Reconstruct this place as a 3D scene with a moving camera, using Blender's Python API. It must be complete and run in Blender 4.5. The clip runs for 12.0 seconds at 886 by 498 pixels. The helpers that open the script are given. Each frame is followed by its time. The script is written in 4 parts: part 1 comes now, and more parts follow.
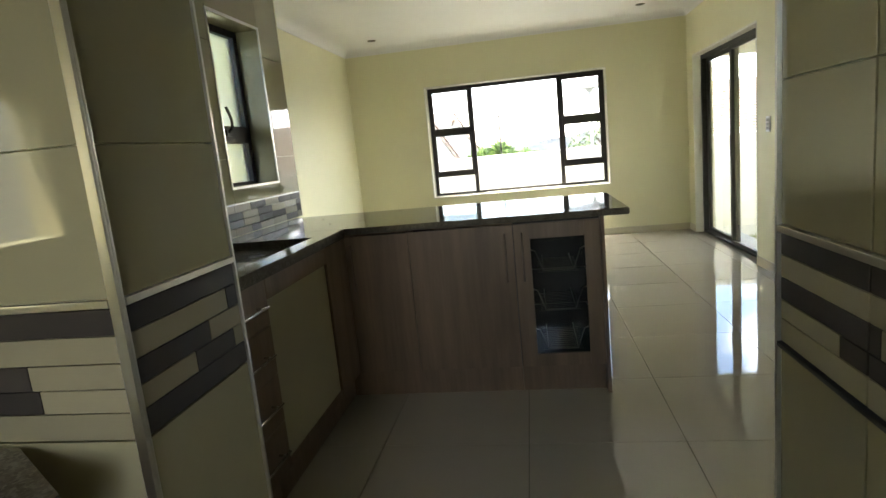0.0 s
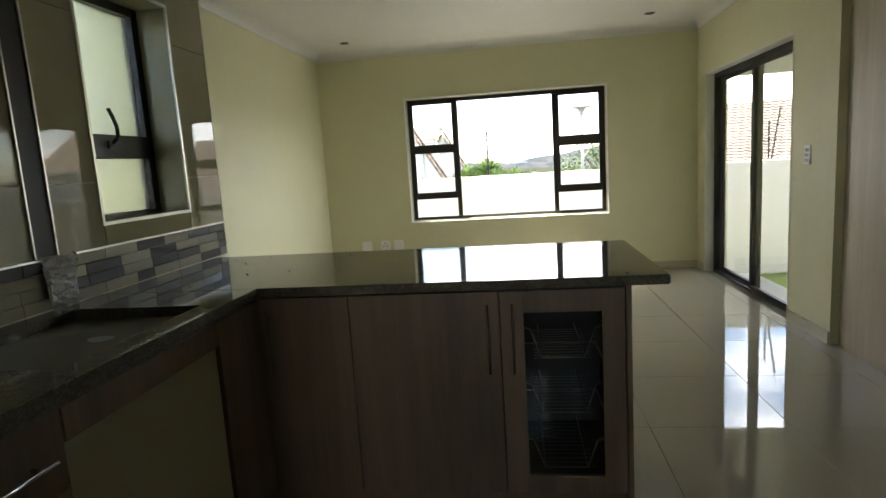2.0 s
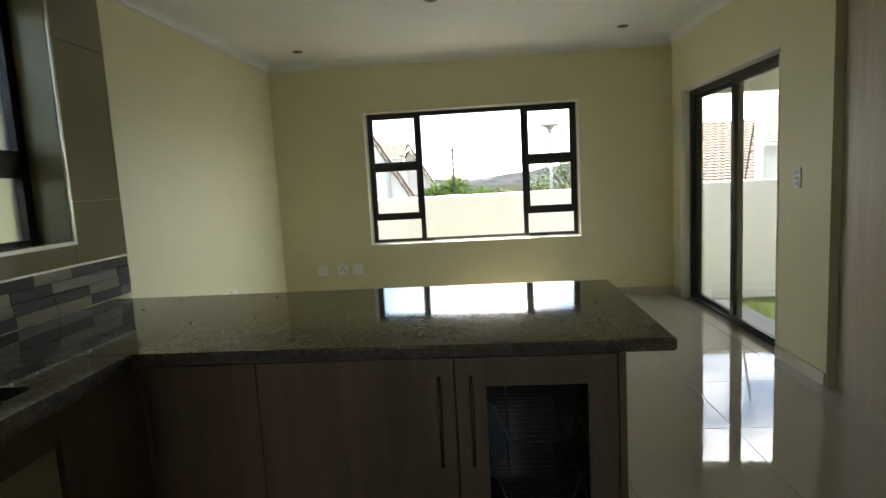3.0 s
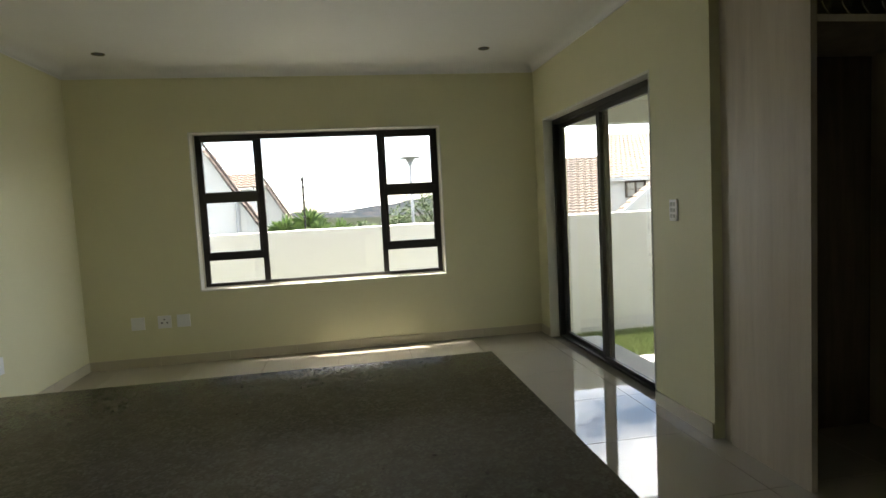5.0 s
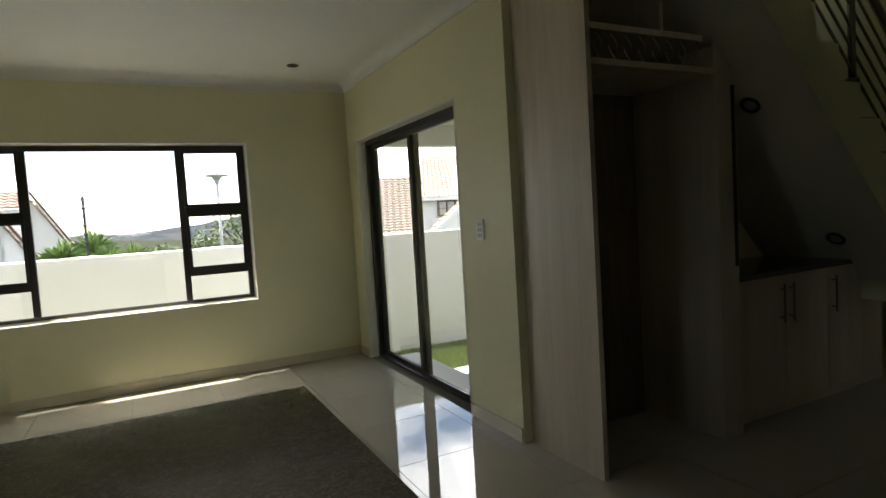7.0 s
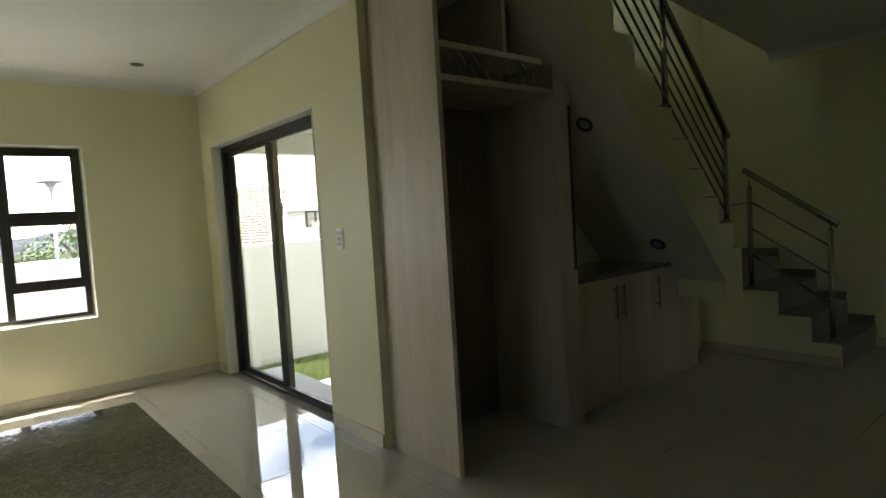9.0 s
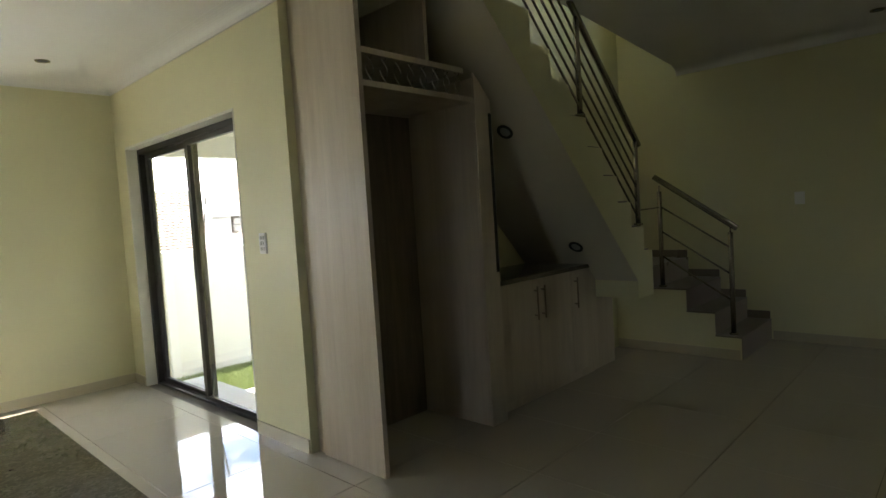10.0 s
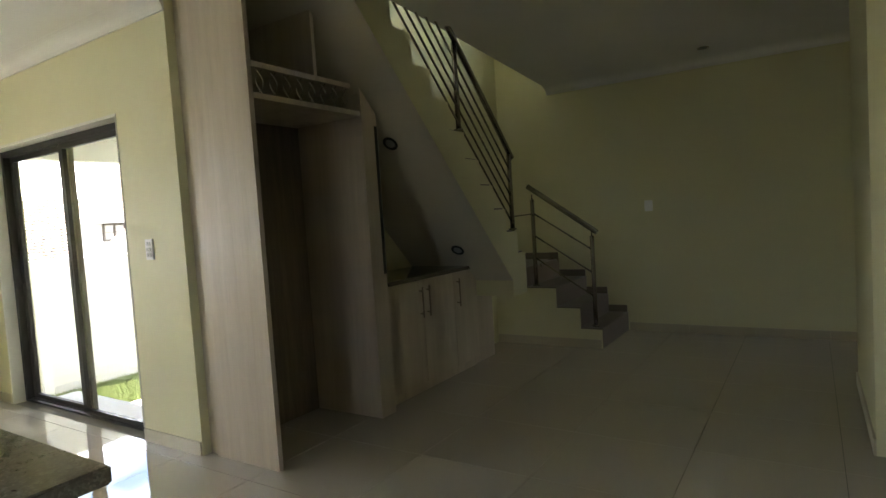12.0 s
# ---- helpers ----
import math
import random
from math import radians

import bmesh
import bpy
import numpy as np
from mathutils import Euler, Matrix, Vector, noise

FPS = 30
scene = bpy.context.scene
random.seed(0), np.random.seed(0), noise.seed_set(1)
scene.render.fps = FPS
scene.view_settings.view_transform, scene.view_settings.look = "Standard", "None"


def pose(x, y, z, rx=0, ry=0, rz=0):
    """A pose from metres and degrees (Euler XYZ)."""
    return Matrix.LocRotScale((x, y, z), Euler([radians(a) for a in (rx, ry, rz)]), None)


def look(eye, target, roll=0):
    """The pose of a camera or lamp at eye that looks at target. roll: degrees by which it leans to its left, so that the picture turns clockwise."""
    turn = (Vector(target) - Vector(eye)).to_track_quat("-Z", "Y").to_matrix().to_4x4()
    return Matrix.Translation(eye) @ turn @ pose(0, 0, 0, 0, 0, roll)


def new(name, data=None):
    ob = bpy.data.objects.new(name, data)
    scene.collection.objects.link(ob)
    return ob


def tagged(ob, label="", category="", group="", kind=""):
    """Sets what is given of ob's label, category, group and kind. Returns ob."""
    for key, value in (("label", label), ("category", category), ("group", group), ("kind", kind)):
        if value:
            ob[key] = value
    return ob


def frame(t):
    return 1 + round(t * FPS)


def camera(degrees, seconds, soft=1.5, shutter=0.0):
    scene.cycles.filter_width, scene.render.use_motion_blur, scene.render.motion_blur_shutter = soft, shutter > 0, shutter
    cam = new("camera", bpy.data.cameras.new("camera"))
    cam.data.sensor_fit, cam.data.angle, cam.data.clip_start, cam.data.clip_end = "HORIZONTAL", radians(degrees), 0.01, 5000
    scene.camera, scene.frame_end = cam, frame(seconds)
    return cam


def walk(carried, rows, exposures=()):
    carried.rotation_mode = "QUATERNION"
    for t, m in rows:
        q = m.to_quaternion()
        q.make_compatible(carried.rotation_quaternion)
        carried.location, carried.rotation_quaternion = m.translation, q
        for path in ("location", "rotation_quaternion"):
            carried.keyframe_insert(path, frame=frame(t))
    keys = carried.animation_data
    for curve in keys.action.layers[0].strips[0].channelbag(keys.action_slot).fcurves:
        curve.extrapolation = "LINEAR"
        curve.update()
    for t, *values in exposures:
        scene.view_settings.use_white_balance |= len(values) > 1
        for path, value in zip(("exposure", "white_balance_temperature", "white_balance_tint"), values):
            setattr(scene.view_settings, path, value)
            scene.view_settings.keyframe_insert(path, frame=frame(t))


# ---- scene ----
cam = camera(75.2, 12.0)
# seconds, eye, a point looked at, roll
ROWS = [
    (0, (1.023, 0.279, 1.262), (0.703, 2.225, 0.927), -5.6),
    (0.5, (1.025, 0.505, 1.276), (0.711, 2.452, 0.941), -5.0),
    (1, (1.03, 0.717, 1.303), (0.722, 2.665, 0.97), -4.6),
    (1.5, (1.019, 0.939, 1.308), (0.723, 2.892, 0.991), -4.1),
    (2, (0.995, 1.167, 1.311), (0.728, 3.127, 1.021), -3.6),
    (2.5, (1.005, 1.407, 1.334), (0.778, 3.376, 1.067), -3.3),
    (4.5, (1.073, 2.208, 1.328), (1.252, 4.193, 1.161), -3.0),
    (5, (1.101, 2.335, 1.324), (1.417, 4.303, 1.17), -3.0),
    (5.5, (1.114, 2.392, 1.327), (1.58, 4.332, 1.185), -3.2),
    (6, (1.129, 2.403, 1.335), (1.751, 4.299, 1.198), -3.3),
    (6.5, (1.126, 2.399, 1.337), (1.902, 4.238, 1.207), -3.4),
    (7, (1.134, 2.379, 1.337), (2.046, 4.155, 1.213), -3.5),
    (9, (1.171, 2.296, 1.321), (2.452, 3.828, 1.207), -3.5),
    (9.5, (1.176, 2.262, 1.32), (2.541, 3.718, 1.206), -3.5),
    (10, (1.168, 2.222, 1.311), (2.619, 3.595, 1.201), -3.6),
    (10.5, (1.151, 2.193, 1.322), (2.687, 3.47, 1.206), -3.6),
    (11, (1.104, 2.172, 1.316), (2.713, 3.355, 1.203), -3.7),
    (11.5, (1.063, 2.11, 1.313), (2.719, 3.226, 1.201), -3.7),
    (12, (0.978, 2.026, 1.302), (2.658, 3.106, 1.192), -3.7),
]
EXPOSURES = [(0, 3.3, 6850, 10), (0.5, 3.05, 6850, 10), (1.5, 2.65, 6850, 9), (2.5, 2.3, 6850, 9), (4.5, 1.84, 6850, 9), (5.5, 1.81, 6800, 9), (7.0, 1.78, 6800, 9), (9.5, 2.83, 6750, 10), (12, 3.43, 6800, 13)]
walk(cam, [(t, look(eye, target, roll)) for t, eye, target, roll in ROWS], EXPOSURES)

# ---------------------------------------------------------------- light
SUN_WAY = Vector((-0.25, 0.22, 1.0)).normalized()
world = bpy.data.worlds.new("sky")
scene.world = world
world.use_nodes = True
wn = world.node_tree.nodes
sky = wn.new("ShaderNodeTexSky")
sky.sky_type = 'NISHITA'
sky.sun_disc = False
sky.sun_elevation = math.asin(SUN_WAY.z)
sky.sun_rotation = math.atan2(SUN_WAY.x, SUN_WAY.y)
sky.dust_density = 0.6
# scattered bright cumulus over the whole sky
wl = world.node_tree.links
wtc = wn.new("ShaderNodeTexCoord")
wmap = wn.new("ShaderNodeMapping")
wmap.inputs["Scale"].default_value = (1.0, 1.0, 2.2)
cloud = wn.new("ShaderNodeTexNoise")
cloud.inputs["Scale"].default_value, cloud.inputs["Detail"].default_value, cloud.inputs["Roughness"].default_value = 3.2, 7, 0.55
cramp = wn.new("ShaderNodeValToRGB")
cramp.color_ramp.elements[0].position, cramp.color_ramp.elements[1].position = 0.47, 0.64
cmix = wn.new("ShaderNodeMix")
cmix.data_type = 'RGBA'
cmix.inputs[7].default_value = (16.0, 16.4, 17.0, 1)
wl.new(wtc.outputs["Generated"], wmap.inputs["Vector"])
wl.new(wmap.outputs[0], cloud.inputs["Vector"])
wl.new(cloud.outputs[0], cramp.inputs[0])
wl.new(cramp.outputs[0], cmix.inputs[0])
wl.new(sky.outputs[0], cmix.inputs[6])
wl.new(cmix.outputs[2], wn["Background"].inputs[0])
wn["Background"].inputs[1].default_value = 0.15

sun = new("sun", bpy.data.lights.new("sun", 'SUN'))
sun.data.energy, sun.data.angle, sun.data.color = 5.0, radians(0.5), (1.0, 0.96, 0.9)
sun.matrix_world = look(SUN_WAY * 30, (0, 0, 0))


def portal(eye, target, w, h):
    """Marks an opening through which the sky's light comes in."""
    o = new("sky_opening", bpy.data.lights.new("sky_opening", 'AREA'))
    o.data.shape, o.data.size, o.data.size_y = 'RECTANGLE', w, h
    o.data.cycles.is_portal = True
    o.matrix_world = look(eye, target)


portal((0.87, 8.0, 1.36), (0.87, 4.0, 1.36), 2.26, 1.42)
portal((3.14, 6.62, 1.03), (0.0, 6.62, 1.03), 2.0, 2.05)
portal((-0.72, 3.39, 1.62), (0.0, 3.39, 1.62), 0.58, 0.9)
portal((6.705, -1.2, 1.07), (6.705, 1.0, 1.07), 0.15, 2.15)
portal((3.8, 1.9, 4.05), (3.8, 4.0, 4.05), 1.2, 0.9)
# the added scullery opening, out of view behind the camera
portal((0.9, -1.6, 1.57), (0.9, 1.0, 1.57), 0.7, 0.95)
portal((-1.7, -0.9, 1.4), (0.0, -0.9, 1.4), 0.8, 0.75)


# ---------------------------------------------------------------- materials
def material(name, base, rough=0.5, metal=0.0, spec=0.5):
    m = bpy.data.materials.new(name)
    m.use_nodes = True
    b = m.node_tree.nodes["Principled BSDF"]
    b.inputs["Base Color"].default_value = (*base, 1)
    b.inputs["Roughness"].default_value = rough
    b.inputs["Metallic"].default_value = metal
    b.inputs["Specular IOR Level"].default_value = spec
    return m


def coords(m, scale=(1, 1, 1), rot=(0, 0, 0), random_offset=False):
    n, l = m.node_tree.nodes, m.node_tree.links
    tc = n.new("ShaderNodeTexCoord")
    mp = n.new("ShaderNodeMapping")
    mp.inputs["Scale"].default_value = scale
    mp.inputs["Rotation"].default_value = rot
    if random_offset:
        oi = n.new("ShaderNodeObjectInfo")
        vm = n.new("ShaderNodeVectorMath")
        vm.operation = 'SCALE'
        vm.inputs[0].default_value = (7.3, 3.1, 5.7)
        l.new(oi.outputs["Random"], vm.inputs["Scale"])
        l.new(vm.outputs[0], mp.inputs["Location"])
    l.new(tc.outputs["Object"], mp.inputs["Vector"])
    return mp.outputs["Vector"]


def tex(m, kind, vec, scale, detail=4.0, rough=0.6):
    n, l = m.node_tree.nodes, m.node_tree.links
    t = n.new("ShaderNodeTex" + kind)
    t.inputs["Scale"].default_value = scale
    if kind == "Noise":
        t.inputs["Detail"].default_value = detail
        t.inputs["Roughness"].default_value = rough
    l.new(vec, t.inputs["Vector"])
    return t


def ramp(m, src, stops):
    n, l = m.node_tree.nodes, m.node_tree.links
    r = n.new("ShaderNodeValToRGB")
    e = r.color_ramp.elements
    while len(e) < len(stops):
        e.new(0.5)
    for k, (p, c) in enumerate(stops):
        e[k].position, e[k].color = p, (*c, 1)
    l.new(src, r.inputs[0])
    return r.outputs[0]


def mix(m, a, b, fac, mode='MIX'):
    n, l = m.node_tree.nodes, m.node_tree.links
    x = n.new("ShaderNodeMix")
    x.data_type, x.blend_type = 'RGBA', mode
    for sock, v in ((x.inputs[0], fac), (x.inputs[6], a), (x.inputs[7], b)):
        if isinstance(v, (int, float)):
            sock.default_value = v
        elif isinstance(v, tuple):
            sock.default_value = (*v, 1)
        else:
            l.new(v, sock)
    return x.outputs[2]


def put(m, socket, src):
    m.node_tree.links.new(src, m.node_tree.nodes["Principled BSDF"].inputs[socket])


def bump(m, src, strength, dist=0.002):
    n, l = m.node_tree.nodes, m.node_tree.links
    b = n.new("ShaderNodeBump")
    b.inputs["Strength"].default_value = strength
    b.inputs["Distance"].default_value = dist
    l.new(src, b.inputs["Height"])
    put(m, "Normal", b.outputs[0])


def rough_range(m, src, lo, hi):
    n, l = m.node_tree.nodes, m.node_tree.links
    r = n.new("ShaderNodeMapRange")
    r.inputs["To Min"].default_value, r.inputs["To Max"].default_value = lo, hi
    l.new(src, r.inputs["Value"])
    put(m, "Roughness", r.outputs[0])


def paint(name, base, rough=0.6, grain=0.25):
    """Rolled wall paint: faint blotches, roller stipple."""
    m = material(name, base, rough)
    v = coords(m)
    big = tex(m, "Noise", v, 1.3, 3)
    fine = tex(m, "Noise", v, 260, 2)
    put(m, "Base Color", mix(m, base, tuple(c * 0.9 for c in base), big.outputs[0]))
    rough_range(m, big.outputs[0], rough - 0.08, rough + 0.1)
    bump(m, fine.outputs[0], grain, 0.0008)
    return m


def wood(name, light, dark, rough=0.42, along=(14, 14, 0.9)):
    """Foil-wrapped board with an upright grain."""
    m = material(name, light, rough)
    v = coords(m, along, random_offset=True)
    band = tex(m, "Noise", v, 1.6, 6, 0.65)
    fine = tex(m, "Noise", coords(m, tuple(a * 7 for a in along)), 1.5, 4, 0.7)
    knots = tex(m, "Noise", coords(m, (3, 3, 0.8), random_offset=True), 1.6, 2)
    mid = tuple((a + b) / 2 for a, b in zip(light, dark))
    c = ramp(m, band.outputs[0], [(0.3, dark), (0.5, mid), (0.68, light)])
    c = mix(m, c, tuple(x * 0.75 for x in dark), ramp(m, fine.outputs[0], [(0.5, (0, 0, 0)), (0.78, (0.3, 0.3, 0.3))]))
    c = mix(m, c, tuple(x * 0.7 for x in dark), ramp(m, knots.outputs[0], [(0.62, (0, 0, 0)), (0.8, (0.7, 0.7, 0.7))]))
    put(m, "Base Color", c)
    rough_range(m, fine.outputs[0], rough - 0.06, rough + 0.12)
    bump(m, fine.outputs[0], 0.12, 0.0006)
    return m


def ceramic(name, base, rough, vary=0.06, vein=0.06):
    m = material(name, base, rough)
    v = coords(m, random_offset=True)
    cloud = tex(m, "Noise", v, 3.0, 6, 0.6)
    oi = m.node_tree.nodes.new("ShaderNodeObjectInfo")
    shade = ramp(m, oi.outputs["Random"], [(0.0, tuple(c * (1 - vary) for c in base)), (1.0, tuple(min(1, c * (1 + vary)) for c in base))])
    put(m, "Base Color", mix(m, shade, tuple(c * (1 - 3 * vein) for c in base), ramp(m, cloud.outputs[0], [(0.42, (0, 0, 0)), (0.75, (0.6, 0.6, 0.6))])))
    smear = tex(m, "Noise", coords(m, (1, 1, 1)), 1.7, 4)
    rough_range(m, smear.outputs[0], rough * 0.6, rough * 1.5)
    return m


def glass(name, tint=(1, 1, 1), rough=0.0):
    m = material(name, tint, rough)
    b = m.node_tree.nodes["Principled BSDF"]
    b.inputs["Transmission Weight"].default_value = 1.0
    b.inputs["IOR"].default_value = 1.45
    return m


WALL = paint("cream_wall_paint", (0.79, 0.755, 0.50), 0.55)
WALL_OUT = paint("white_plaster", (0.655, 0.64, 0.605), 0.8, 0.5)
CEILING = paint("white_ceiling_paint", (0.86, 0.85, 0.81), 0.6)
CORNICE = paint("white_cornice_paint", (0.84, 0.83, 0.79), 0.5, 0.1)
REVEAL = paint("pale_reveal_paint", (0.78, 0.76, 0.66), 0.5)
FLOOR = ceramic("polished_cream_porcelain", (0.50, 0.455, 0.375), 0.025, 0.003, 0.005)
FLOOR.node_tree.nodes["Principled BSDF"].inputs["Specular IOR Level"].default_value = 0.9
GROUT = material("grey_grout", (0.19, 0.17, 0.135), 0.8)
SKIRT = ceramic("cream_skirting_tile", (0.58, 0.52, 0.37), 0.3, 0.03)
WALL_TILE = ceramic("taupe_gloss_wall_tile", (0.33, 0.30, 0.19), 0.016, 0.03, 0.05)
WALL_TILE.node_tree.nodes["Principled BSDF"].inputs["Specular IOR Level"].default_value = 0.4
MOSAIC_DARK = ceramic("charcoal_mosaic", (0.045, 0.038, 0.034), 0.42, 0.25)
MOSAIC_DARK.node_tree.nodes["Principled BSDF"].inputs["Specular IOR Level"].default_value = 0.25
MOSAIC_LIGHT = ceramic("beige_mosaic", (0.30, 0.265, 0.175), 0.48, 0.12)
MOSAIC_LIGHT.node_tree.nodes["Principled BSDF"].inputs["Specular IOR Level"].default_value = 0.3
MOSAIC_GREY = ceramic("grey_glass_mosaic", (0.34, 0.32, 0.28), 0.08, 0.15)
TRIM = material("brushed_aluminium_trim", (0.62, 0.60, 0.55), 0.28, 1.0)
HANDLE_DARK = material("dull_steel_handle", (0.26, 0.21, 0.165), 0.42, 1.0)
CHROME = material("chrome_handle", (0.7, 0.69, 0.66), 0.2, 1.0)
STEEL = material("satin_stainless_steel", (0.33, 0.31, 0.28), 0.24, 1.0)
BRONZE = material("dark_bronze_aluminium", (0.022, 0.018, 0.016), 0.42)
WOOD_K = wood("brown_oak_foil", (0.275, 0.194, 0.127), (0.16, 0.11, 0.07), 0.40, (6, 6, 0.45))
WOOD_S = wood("pale_grey_oak_foil", (0.62, 0.54, 0.43), (0.46, 0.385, 0.29), 0.42, (3.4, 3.4, 0.26))
# oak darkened to carry the shade at the back of the tall unit
WOOD_SHADED = wood("shaded_back_board", (0.24, 0.19, 0.13), (0.15, 0.11, 0.07))
SWITCH_GREY = material("pale_grey_rocker_plastic", (0.62, 0.61, 0.57), 0.4)
PLASTIC = material("white_switch_plastic", (0.9, 0.89, 0.86), 0.35)
BLACK = material("black_plastic", (0.015, 0.015, 0.015), 0.4)
# near-black stands in for the shade inside the glazed cabinet
INSIDE_SHADE = material("shaded_cabinet_inside", (0.02, 0.018, 0.016), 0.6)
WIRE = material("chromed_basket_wire", (0.42, 0.40, 0.36), 0.3, 1.0)
PANE = glass("clear_glass")
FROST = glass("obscured_glass", (0.58, 0.66, 0.71), 0.55)
CABINET_GLASS = glass("thin_cabinet_glass", (0.8, 0.82, 0.8))
CABINET_GLASS.node_tree.nodes["Principled BSDF"].inputs["IOR"].default_value = 1.22
WRAP = glass("clear_plastic_wrap", (0.95, 0.95, 0.95), 0.2)
WRAP.node_tree.nodes["Principled BSDF"].inputs["Transmission Weight"].default_value = 0.35
STEP_TILE = ceramic("brown_grey_step_tile", (0.21, 0.175, 0.14), 0.3, 0.05)
BLANK = paint("olive_primed_board", (0.52, 0.48, 0.32), 0.35, 0.1)
HOB_BOARD = paint("dark_olive_board", (0.16, 0.145, 0.10), 0.25, 0.1)
FENCE = material("dark_fence_steel", (0.03, 0.03, 0.03), 0.5, 0.6)
LAMP_GREY = material("grey_lamp_enamel", (0.36, 0.36, 0.35), 0.45)


def granite(name):
    m = material(name, (0.1, 0.1, 0.09), 0.1)
    v = coords(m)
    a = tex(m, "Voronoi", v, 210)
    b = tex(m, "Noise", v, 48, 5, 0.75)
    c = tex(m, "Noise", v, 15, 4, 0.7)
    spots = ramp(m, a.outputs["Color"], [(0.2, (0.105, 0.094, 0.07)), (0.5, (0.145, 0.13, 0.098)), (0.8, (0.20, 0.182, 0.142))])
    col = mix(m, spots, (0.098, 0.084, 0.062), ramp(m, b.outputs[0], [(0.44, (0, 0, 0)), (0.6, (0.7, 0.7, 0.7))]))
    col = mix(m, col, (0.20, 0.182, 0.142), ramp(m, c.outputs[0], [(0.46, (0, 0, 0)), (0.74, (0.5, 0.5, 0.5))]))
    put(m, "Base Color", col)
    dust = tex(m, "Noise", v, 2.3, 5, 0.7)
    rough_range(m, dust.outputs[0], 0.015, 0.10)
    return m


GRANITE = granite("brown_flecked_granite")


def leaf(name, light, dark):
    m = material(name, light, 0.55)
    g = m.node_tree.nodes.new("ShaderNodeNewGeometry")
    put(m, "Base Color", ramp(m, g.outputs["Random Per Island"], [(0, dark), (1, light)]))
    return m


GRASS = leaf("lawn_grass", (0.22, 0.27, 0.09), (0.11, 0.15, 0.045))
YUCCA = leaf("yucca_leaf", (0.24, 0.34, 0.09), (0.04, 0.085, 0.025))
SHRUB = leaf("shrub_leaf", (0.13, 0.17, 0.05), (0.04, 0.075, 0.025))
BARK = paint("grey_bark", (0.07, 0.055, 0.04), 0.9, 0.8)
PAVING = paint("pale_concrete_paving", (0.60, 0.58, 0.53), 0.85, 0.6)
SOIL = paint("dark_soil_and_scrub", (0.038, 0.042, 0.03), 0.95, 0.8)
SOIL.node_tree.nodes["Principled BSDF"].inputs["Specular IOR Level"].default_value = 0.0
ROOF = paint("terracotta_roof_tile", (0.33, 0.25, 0.195), 0.8, 0.5)
ROOF_WING = paint("dull_brown_roof_tile", (0.30, 0.245, 0.20), 0.85, 0.5)
ROOF_PALE = paint("weathered_buff_roof_tile", (0.42, 0.335, 0.26), 0.8, 0.5)
PLASTER_N = paint("neighbour_pale_plaster", (0.62, 0.605, 0.56), 0.85, 0.4)
FASCIA = material("dark_brown_timber", (0.05, 0.03, 0.02), 0.6)


def hill_material():
    m = material("hazy_wooded_hillside", (0.16, 0.2, 0.22), 1.0, 0, 0)
    v = coords(m, (1, 1, 2.5))
    a = tex(m, "Noise", v, 0.16, 8, 0.75)
    b = tex(m, "Voronoi", v, 0.42)
    col = ramp(m, a.outputs[0], [(0.40, (0.008, 0.015, 0.022)), (0.5, (0.026, 0.036, 0.044)), (0.60, (0.075, 0.072, 0.066))])
    put(m, "Base Color", mix(m, col, (0.17, 0.13, 0.11), ramp(m, b.outputs["Color"], [(0.74, (0, 0, 0)), (0.8, (0.6, 0.6, 0.6))])))
    return m


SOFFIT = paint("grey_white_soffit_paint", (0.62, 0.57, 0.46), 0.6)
HILL = hill_material()

# ---------------------------------------------------------------- building kit
BASE = {}


def thing(name, at, label, category, group="", kind=""):
    """An Empty at a thing's base, that its parts hang on."""
    e = new(name)
    e.location = at
    e.empty_display_size = 0.05
    BASE[e] = Vector(at)
    return tagged(e, label, category, group, kind)


def part(name, bm, mat, parent=None, label="", smooth=False):
    """Links a bmesh, given in world metres, as one mesh object under a thing or a part."""
    base = BASE.get(parent, Vector((0, 0, 0)))
    if parent is not None:
        bmesh.ops.translate(bm, verts=bm.verts, vec=-base)
    me = bpy.data.meshes.new(name)
    bm.to_mesh(me)
    bm.free()
    me.materials.append(mat)
    if smooth:
        me.shade_smooth()
    ob = new(name, me)
    if parent is not None:
        ob.parent = parent
        BASE[ob] = base
    if label:
        ob["label"] = label
    return ob


def box(x0, x1, y0, y1, z0, z1, bevel=0.0, bm=None):
    bm = bm or bmesh.new()
    v = [bm.verts.new(p) for p in ((x0, y0, z0), (x1, y0, z0), (x1, y1, z0), (x0, y1, z0), (x0, y0, z1), (x1, y0, z1), (x1, y1, z1), (x0, y1, z1))]
    fs = [bm.faces.new([v[i] for i in q]) for q in ((3, 2, 1, 0), (4, 5, 6, 7), (0, 1, 5, 4), (1, 2, 6, 5), (2, 3, 7, 6), (3, 0, 4, 7))]
    if bevel:
        es = {e for f in fs for e in f.edges}
        bmesh.ops.bevel(bm, geom=list(es), offset=bevel, segments=2, affect='EDGES', profile=0.7)
    return bm


def boxes(*rows, bevel=0.0):
    bm = bmesh.new()
    for r in rows:
        box(*r, bevel=bevel, bm=bm)
    return bm


def rod(a, b, r, bm=None, n=10, r2=None):
    """A round bar from a to b."""
    bm = bm or bmesh.new()
    a, b = Vector(a), Vector(b)
    d = b - a
    m = Matrix.Translation((a + b) / 2) @ d.to_track_quat('Z', 'Y').to_matrix().to_4x4()
    bmesh.ops.create_cone(bm, cap_ends=True, segments=n, radius1=r, radius2=r if r2 is None else r2, depth=d.length, matrix=m)
    return bm


